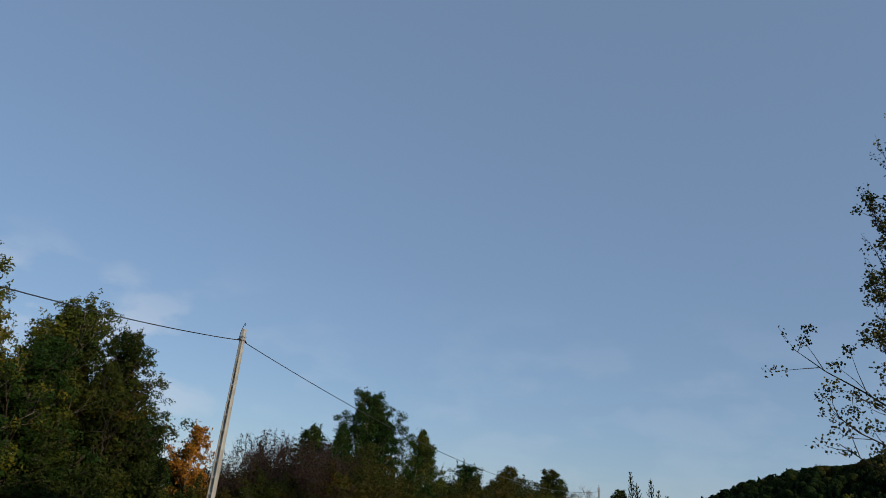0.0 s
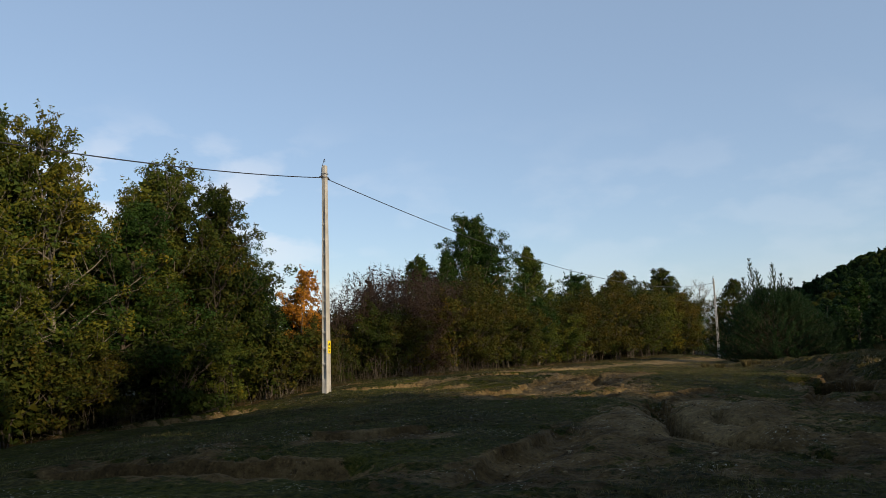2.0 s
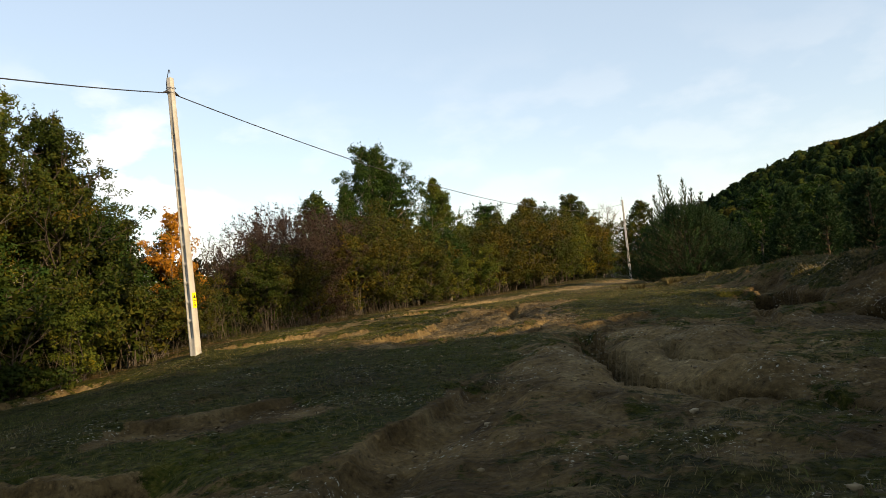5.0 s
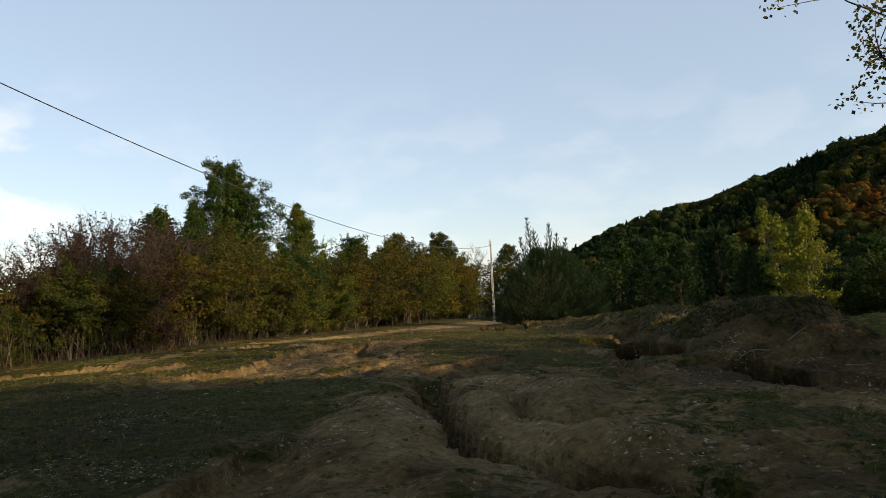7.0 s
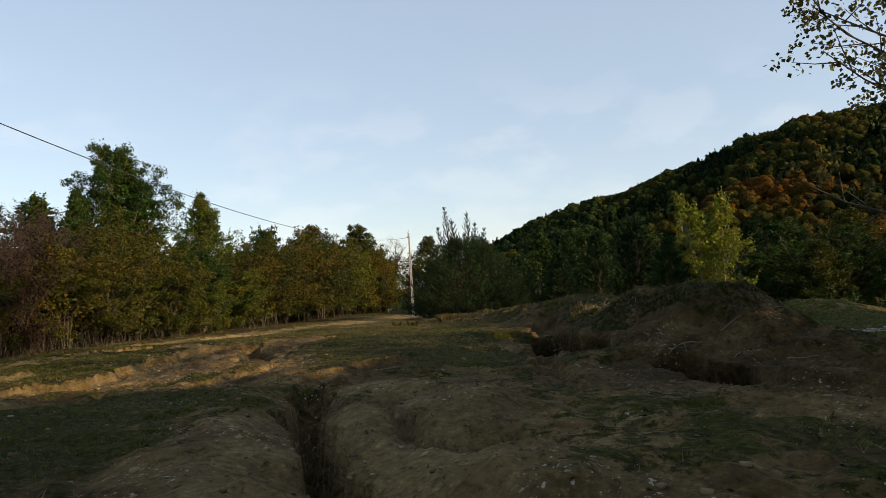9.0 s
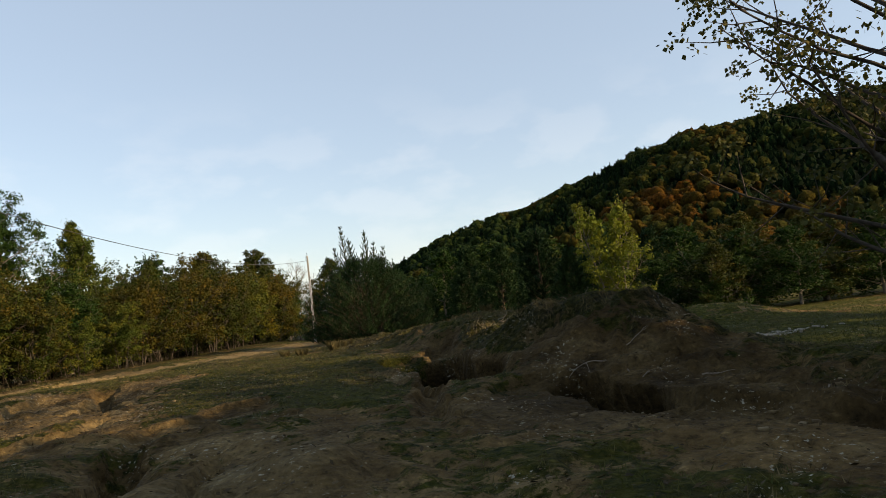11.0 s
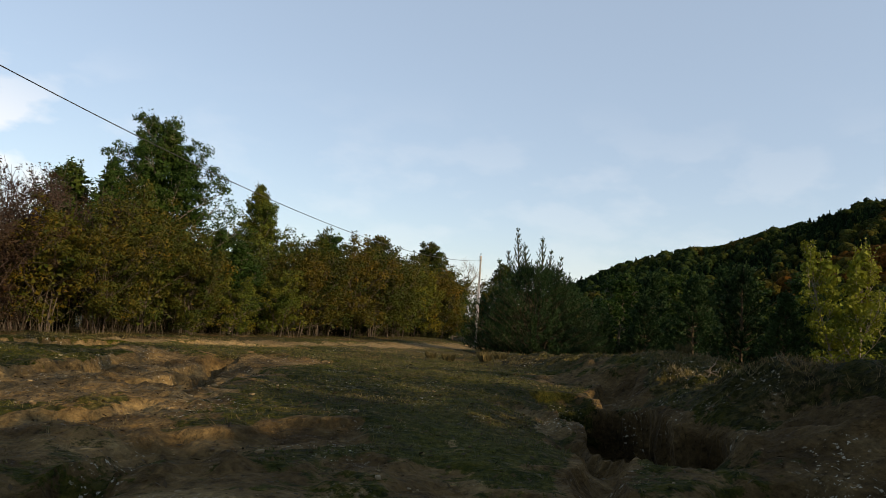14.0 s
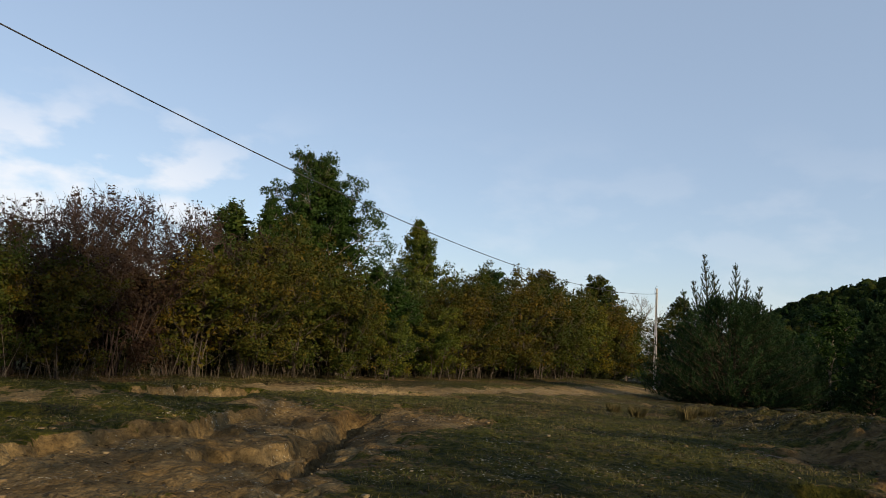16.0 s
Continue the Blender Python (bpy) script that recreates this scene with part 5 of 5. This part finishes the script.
blades("dry_grass", "bleached dry grass and straw litter", 92, 26000, (-13, 12, 11, 46), lambda s, d: 0.7 * sst(0.2, 0.6, d) * (1 - sst(0.6, 0.85, s)), 0.03, 0.10, 0.006, straw_mat)
blades("meadow_grass", "green sunlit meadow grass", 93, 8000, (9, 26, 25, 44), lambda s, d: 1 - sst(0.4, 0.6, s), 0.04, 0.10, 0.009, turf_mat)


blades("ridge_straw", "bleached straw and dead weeds over the spoil ridge", 97, 4500, (5.2, 8.0, 25.4, 37), lambda s, d: 0.6 * sst(0.1, 0.5, d), 0.04, 0.14, 0.005, straw_mat, 2.0)


def undergrowth():
    """Dead stems, suckers and tall weeds along the foot of the thicket."""
    r = np.random.default_rng(95)
    line = np.array([(-21, 17), (-18.4, 23.5), (-15.6, 29.5), (-14.2, 35), (-13.4, 41), (-12.2, 48), (-10.0, 56), (-8.6, 66), (-6.6, 76), (-5.0, 86), (-2.6, 98)], float)
    u = r.uniform(0, len(line) - 1.001, 3600)
    k = u.astype(int)
    p = line[k] + (line[k + 1] - line[k]) * (u - k)[:, None] + np.stack([r.uniform(-2.8, 0.2, len(u)), r.normal(0, 0.3, len(u))], -1)
    z = land(p[:, 0], p[:, 1])[0]
    p = np.concatenate([p, z[:, None] - 0.02], 1)
    h_ = (0.25 + 1.7 * r.uniform(0, 1, len(u)) ** 2)[:, None]
    a = r.uniform(0, 6.283, len(u))
    s = np.stack([np.cos(a), np.sin(a), 0 * a], -1) * r.uniform(0.004, 0.011, len(u))[:, None]
    tip = np.concatenate([r.normal(0, 0.28, (len(u), 2)) * h_, h_], 1)
    v = np.stack([p - s, p + s, p + tip * 0.55 + s * 0.7, p + tip], 1).reshape(-1, 3)
    m = leaf_material("dead_stems", [(0.02, 0.016, 0.010), (0.035, 0.027, 0.015), (0.05, 0.042, 0.03), (0.12, 0.10, 0.08)], 0.6, 0.1)
    tagged(new("undergrowth", quad_mesh("undergrowth", v, np.arange(len(v)).reshape(-1, 4), [m], smooth=False)), "dead stems and tall weeds along the foot of the thicket", "undergrowth", kind="stuff")


undergrowth()


def litter():
    """Dead leaves, chips and straw lying flat on the ground."""
    r, p = scatter(20000, 96, (-10, 10, 11, 38), lambda s, d: 0.75 + 0 * s)
    n = len(p)
    a = r.uniform(0, 6.283, n)
    long_ = np.stack([np.cos(a), np.sin(a), r.normal(0, 0.25, n)], -1) * r.uniform(0.012, 0.05, n)[:, None]
    wide_ = np.stack([-np.sin(a), np.cos(a), r.normal(0, 0.35, n)], -1) * r.uniform(0.006, 0.02, n)[:, None]
    c = p + np.array((0, 0, 0.018))
    v = np.stack([c - long_, c + wide_, c + long_, c - wide_], 1).reshape(-1, 3)
    m = leaf_material("ground_litter", [(0.018, 0.013, 0.006), (0.04, 0.027, 0.011), (0.05, 0.033, 0.012), (0.08, 0.058, 0.024)], 0.7, 0.05)
    tagged(new("leaf_litter", quad_mesh("leaf_litter", v, np.arange(len(v)).reshape(-1, 4), [m], smooth=False)), "dead leaves, chips and straw strewn over the ground", "litter", kind="stuff")


litter()


def stones():
    r, p = scatter(9000, 94, (-9, 9, 11, 36), lambda s, d: 0.12 + 0.5 * sst(0.5, 0.9, s))
    c = Quads()
    cube = np.array([(-1, -1, -1), (1, -1, -1), (1, 1, -1), (-1, 1, -1), (-1, -1, 1), (1, -1, 1), (1, 1, 1), (-1, 1, 1)], float)
    faces = [(0, 3, 2, 1), (4, 5, 6, 7), (0, 1, 5, 4), (1, 2, 6, 5), (2, 3, 7, 6), (3, 0, 4, 7)]
    for q in p:
        s = 0.008 * r.pareto(2.2) + 0.006
        v = cube * r.uniform(0.6, 1.2, (8, 3)) * min(s, 0.034) * np.array((1.2, 1.0, 0.6))
        a = r.uniform(0, 6.28)
        v = v @ np.array(((math.cos(a), -math.sin(a), 0), (math.sin(a), math.cos(a), 0), (0, 0, 1)))
        c.add(v + q + np.array((0, 0, 0.004)), faces)
    m, n, l, b = material("loam_crumbs", 0.9, 0.2)
    g = n.new("ShaderNodeNewGeometry")
    rp = ramp(n, [(0.0, (0.08, 0.055, 0.03)), (0.6, (0.14, 0.10, 0.05)), (0.9, (0.19, 0.145, 0.08)), (1.0, (0.27, 0.22, 0.14))])
    l.new(g.outputs["Random Per Island"], rp.inputs["Fac"]); l.new(rp.outputs["Color"], b.inputs["Base Color"])
    tagged(new("stones", c.mesh("stones", [m], smooth=False)), "small stones and dry clods strewn over the bare loam", "stones", kind="stuff")


stones()

def rubble():
    """A spill of pale stones on the sunlit grass beyond the spoil ridge."""
    r = np.random.default_rng(98)
    c = Quads()
    cube = np.array([(-1, -1, -1), (1, -1, -1), (1, 1, -1), (-1, 1, -1), (-1, -1, 1), (1, -1, 1), (1, 1, 1), (-1, 1, 1)], float)
    faces = [(0, 3, 2, 1), (4, 5, 6, 7), (0, 1, 5, 4), (1, 2, 6, 5), (2, 3, 7, 6), (3, 0, 4, 7)]
    for k in range(320):
        x, y = 11.4 + r.normal(0, 0.8), 28.5 + r.normal(0, 0.22)
        v = cube * r.uniform(0.6, 1.2, (8, 3)) * r.uniform(0.012, 0.040) * np.array((1.2, 1.0, 0.6))
        a = r.uniform(0, 6.28)
        v = v @ np.array(((math.cos(a), -math.sin(a), 0), (math.sin(a), math.cos(a), 0), (0, 0, 1)))
        c.add(v + np.array((x, y, floor_at(x, y) + 0.008)), faces)
    m, n, l, b = material("pale_stones", 0.9, 0.2)
    g = n.new("ShaderNodeNewGeometry")
    rp = ramp(n, [(0.0, (0.16, 0.145, 0.115)), (0.6, (0.26, 0.245, 0.205)), (1.0, (0.38, 0.36, 0.31))])
    l.new(g.outputs["Random Per Island"], rp.inputs["Fac"]); l.new(rp.outputs["Color"], b.inputs["Base Color"])
    tagged(new("rubble", c.mesh("rubble", [m], smooth=False)), "spill of pale stones on the sunlit meadow grass", "stones", kind="stuff")


rubble()

root_mat = bark_material("weathered_root", (0.10, 0.08, 0.06), (0.23, 0.19, 0.15), 20)


def stick(name, label, category, group, start, way, length, radius, seed, lift=0.0, forks=1, wob=0.22):
    r = np.random.default_rng(seed)
    c = Quads()
    z = floor_at(start[0], start[1]) if len(start) == 2 else start[2]
    line = bend(r, (0, 0, 0.01), way, length, 8, lift, wob)
    c.tube(line, np.linspace(radius, radius * 0.35, 8), 5)
    for k in range(forks):
        p, d = on(line, r.uniform(0.3, 0.8))
        c.tube(bend(r, p, d + r.normal(0, 0.6, 3), length * 0.4, 5, lift, wob), np.linspace(radius * 0.6, radius * 0.2, 5), 4)
    ob = tagged(new(name, c.mesh(name, [root_mat])), label, category, group)
    ob.location = (start[0], start[1], z)


for k, (x, y, wx_, wy_, wz, ln) in enumerate(((6.9, 27.8, 0.6, 0.3, 0.9, 0.55), (6.7, 28.1, -0.6, 0.1, 0.7, 0.6), (6.8, 28.0, 0.2, 0.5, 0.6, 0.7), (6.0, 31.8, 0.4, 0.2, 0.5, 0.6), (6.2, 31.6, -0.7, 0.1, 0.3, 0.6),
                                            (6.1, 32.0, 0.5, -0.3, 0.5, 0.5), (6.5, 28.6, -0.8, -0.2, 0.3, 0.7))):
    stick("dead_branch", "bleached dead branch lying on the spoil ridge", "branch", "dead branches", (x, y), (wx_, wy_, wz * 0.6), ln * 0.6, 0.009, 200 + k, 0.05, 2)
for k, (x, y, wx_, wy_, wz, ln) in enumerate(((5.6, 23.4, 0.2, -0.3, -0.8, 0.6), (5.75, 23.0, -0.5, -0.2, -0.6, 0.5), (5.85, 22.6, 0.1, -0.2, -0.9, 0.7), (5.5, 23.9, -0.9, -0.2, -0.15, 0.7), (6.1, 21.7, 0.1, -0.4, -0.8, 0.7),
                                            (6.2, 22.4, 0.8, -0.3, -0.2, 0.45), (6.9, 20.9, -0.6, -0.3, -0.4, 0.6), (6.0, 24.2, 0.9, 0.1, 0.1, 0.5), (7.3, 20.3, -0.3, -0.6, -0.5, 0.45), (4.1, 22.6, 0.2, -0.2, -0.7, 0.5))):
    stick("exposed_root", "pale exposed root hanging from the gully bank", "root", "exposed roots", (x, y, floor_at(x, y) + 0.03), (wx_, wy_, wz), ln, 0.012, 240 + k, -0.3, 1)
stick("fallen_branch", "thin grey fallen branch lying in the dry grass", "branch", "", (1.7, 34.3), (0.95, -0.3, 0.0), 2.6, 0.014, 290, 0.0, 1, 0.05)


tuft_mat = leaf_material("sedge_blades", [(0.045, 0.040, 0.014), (0.07, 0.058, 0.022), (0.10, 0.082, 0.034), (0.16, 0.13, 0.06)], 0.6, 0.2)


def tuft(x, y, height, seed):
    r = np.random.default_rng(seed)
    n = 280
    a, rr = r.uniform(0, 6.283, n), 0.16 * np.sqrt(r.uniform(0, 1, n))
    p = np.stack([rr * np.cos(a), rr * np.sin(a), 0 * a], -1)
    s = np.stack([-np.sin(a), np.cos(a), 0 * a], -1) * 0.003
    h_ = 0.75 * height * r.uniform(0.5, 1.1, n)[:, None]
    lean_ = np.concatenate([p[:, :2] * 2.2 / 0.16 * 0.13 + r.normal(0, 0.12, (n, 2)), np.ones((n, 1))], 1)
    v = np.stack([p - s, p + s, p + lean_ * h_ * 0.6 + s * 0.7, p + lean_ * h_ * np.array((1.35, 1.35, 1))], 1).reshape(-1, 3)
    ob = tagged(new("grass_tuft", quad_mesh("grass_tuft", v, np.arange(len(v)).reshape(-1, 4), [tuft_mat], smooth=False)), "tall tuft of dry straw-coloured grass", "grass tuft", "dry grass tufts")
    ob.location = (x, y, floor_at(x, y) - 0.01)


for k, (x, y, hh) in enumerate(((0.5, 40.9, 0.4), (1.7, 39.8, 0.5), (2.2, 41.0, 0.4), (-0.2, 42.5, 0.35), (6.3, 34.5, 0.3), (9.6, 36.5, 0.35))):
    tuft(x, y, hh, 300 + k)
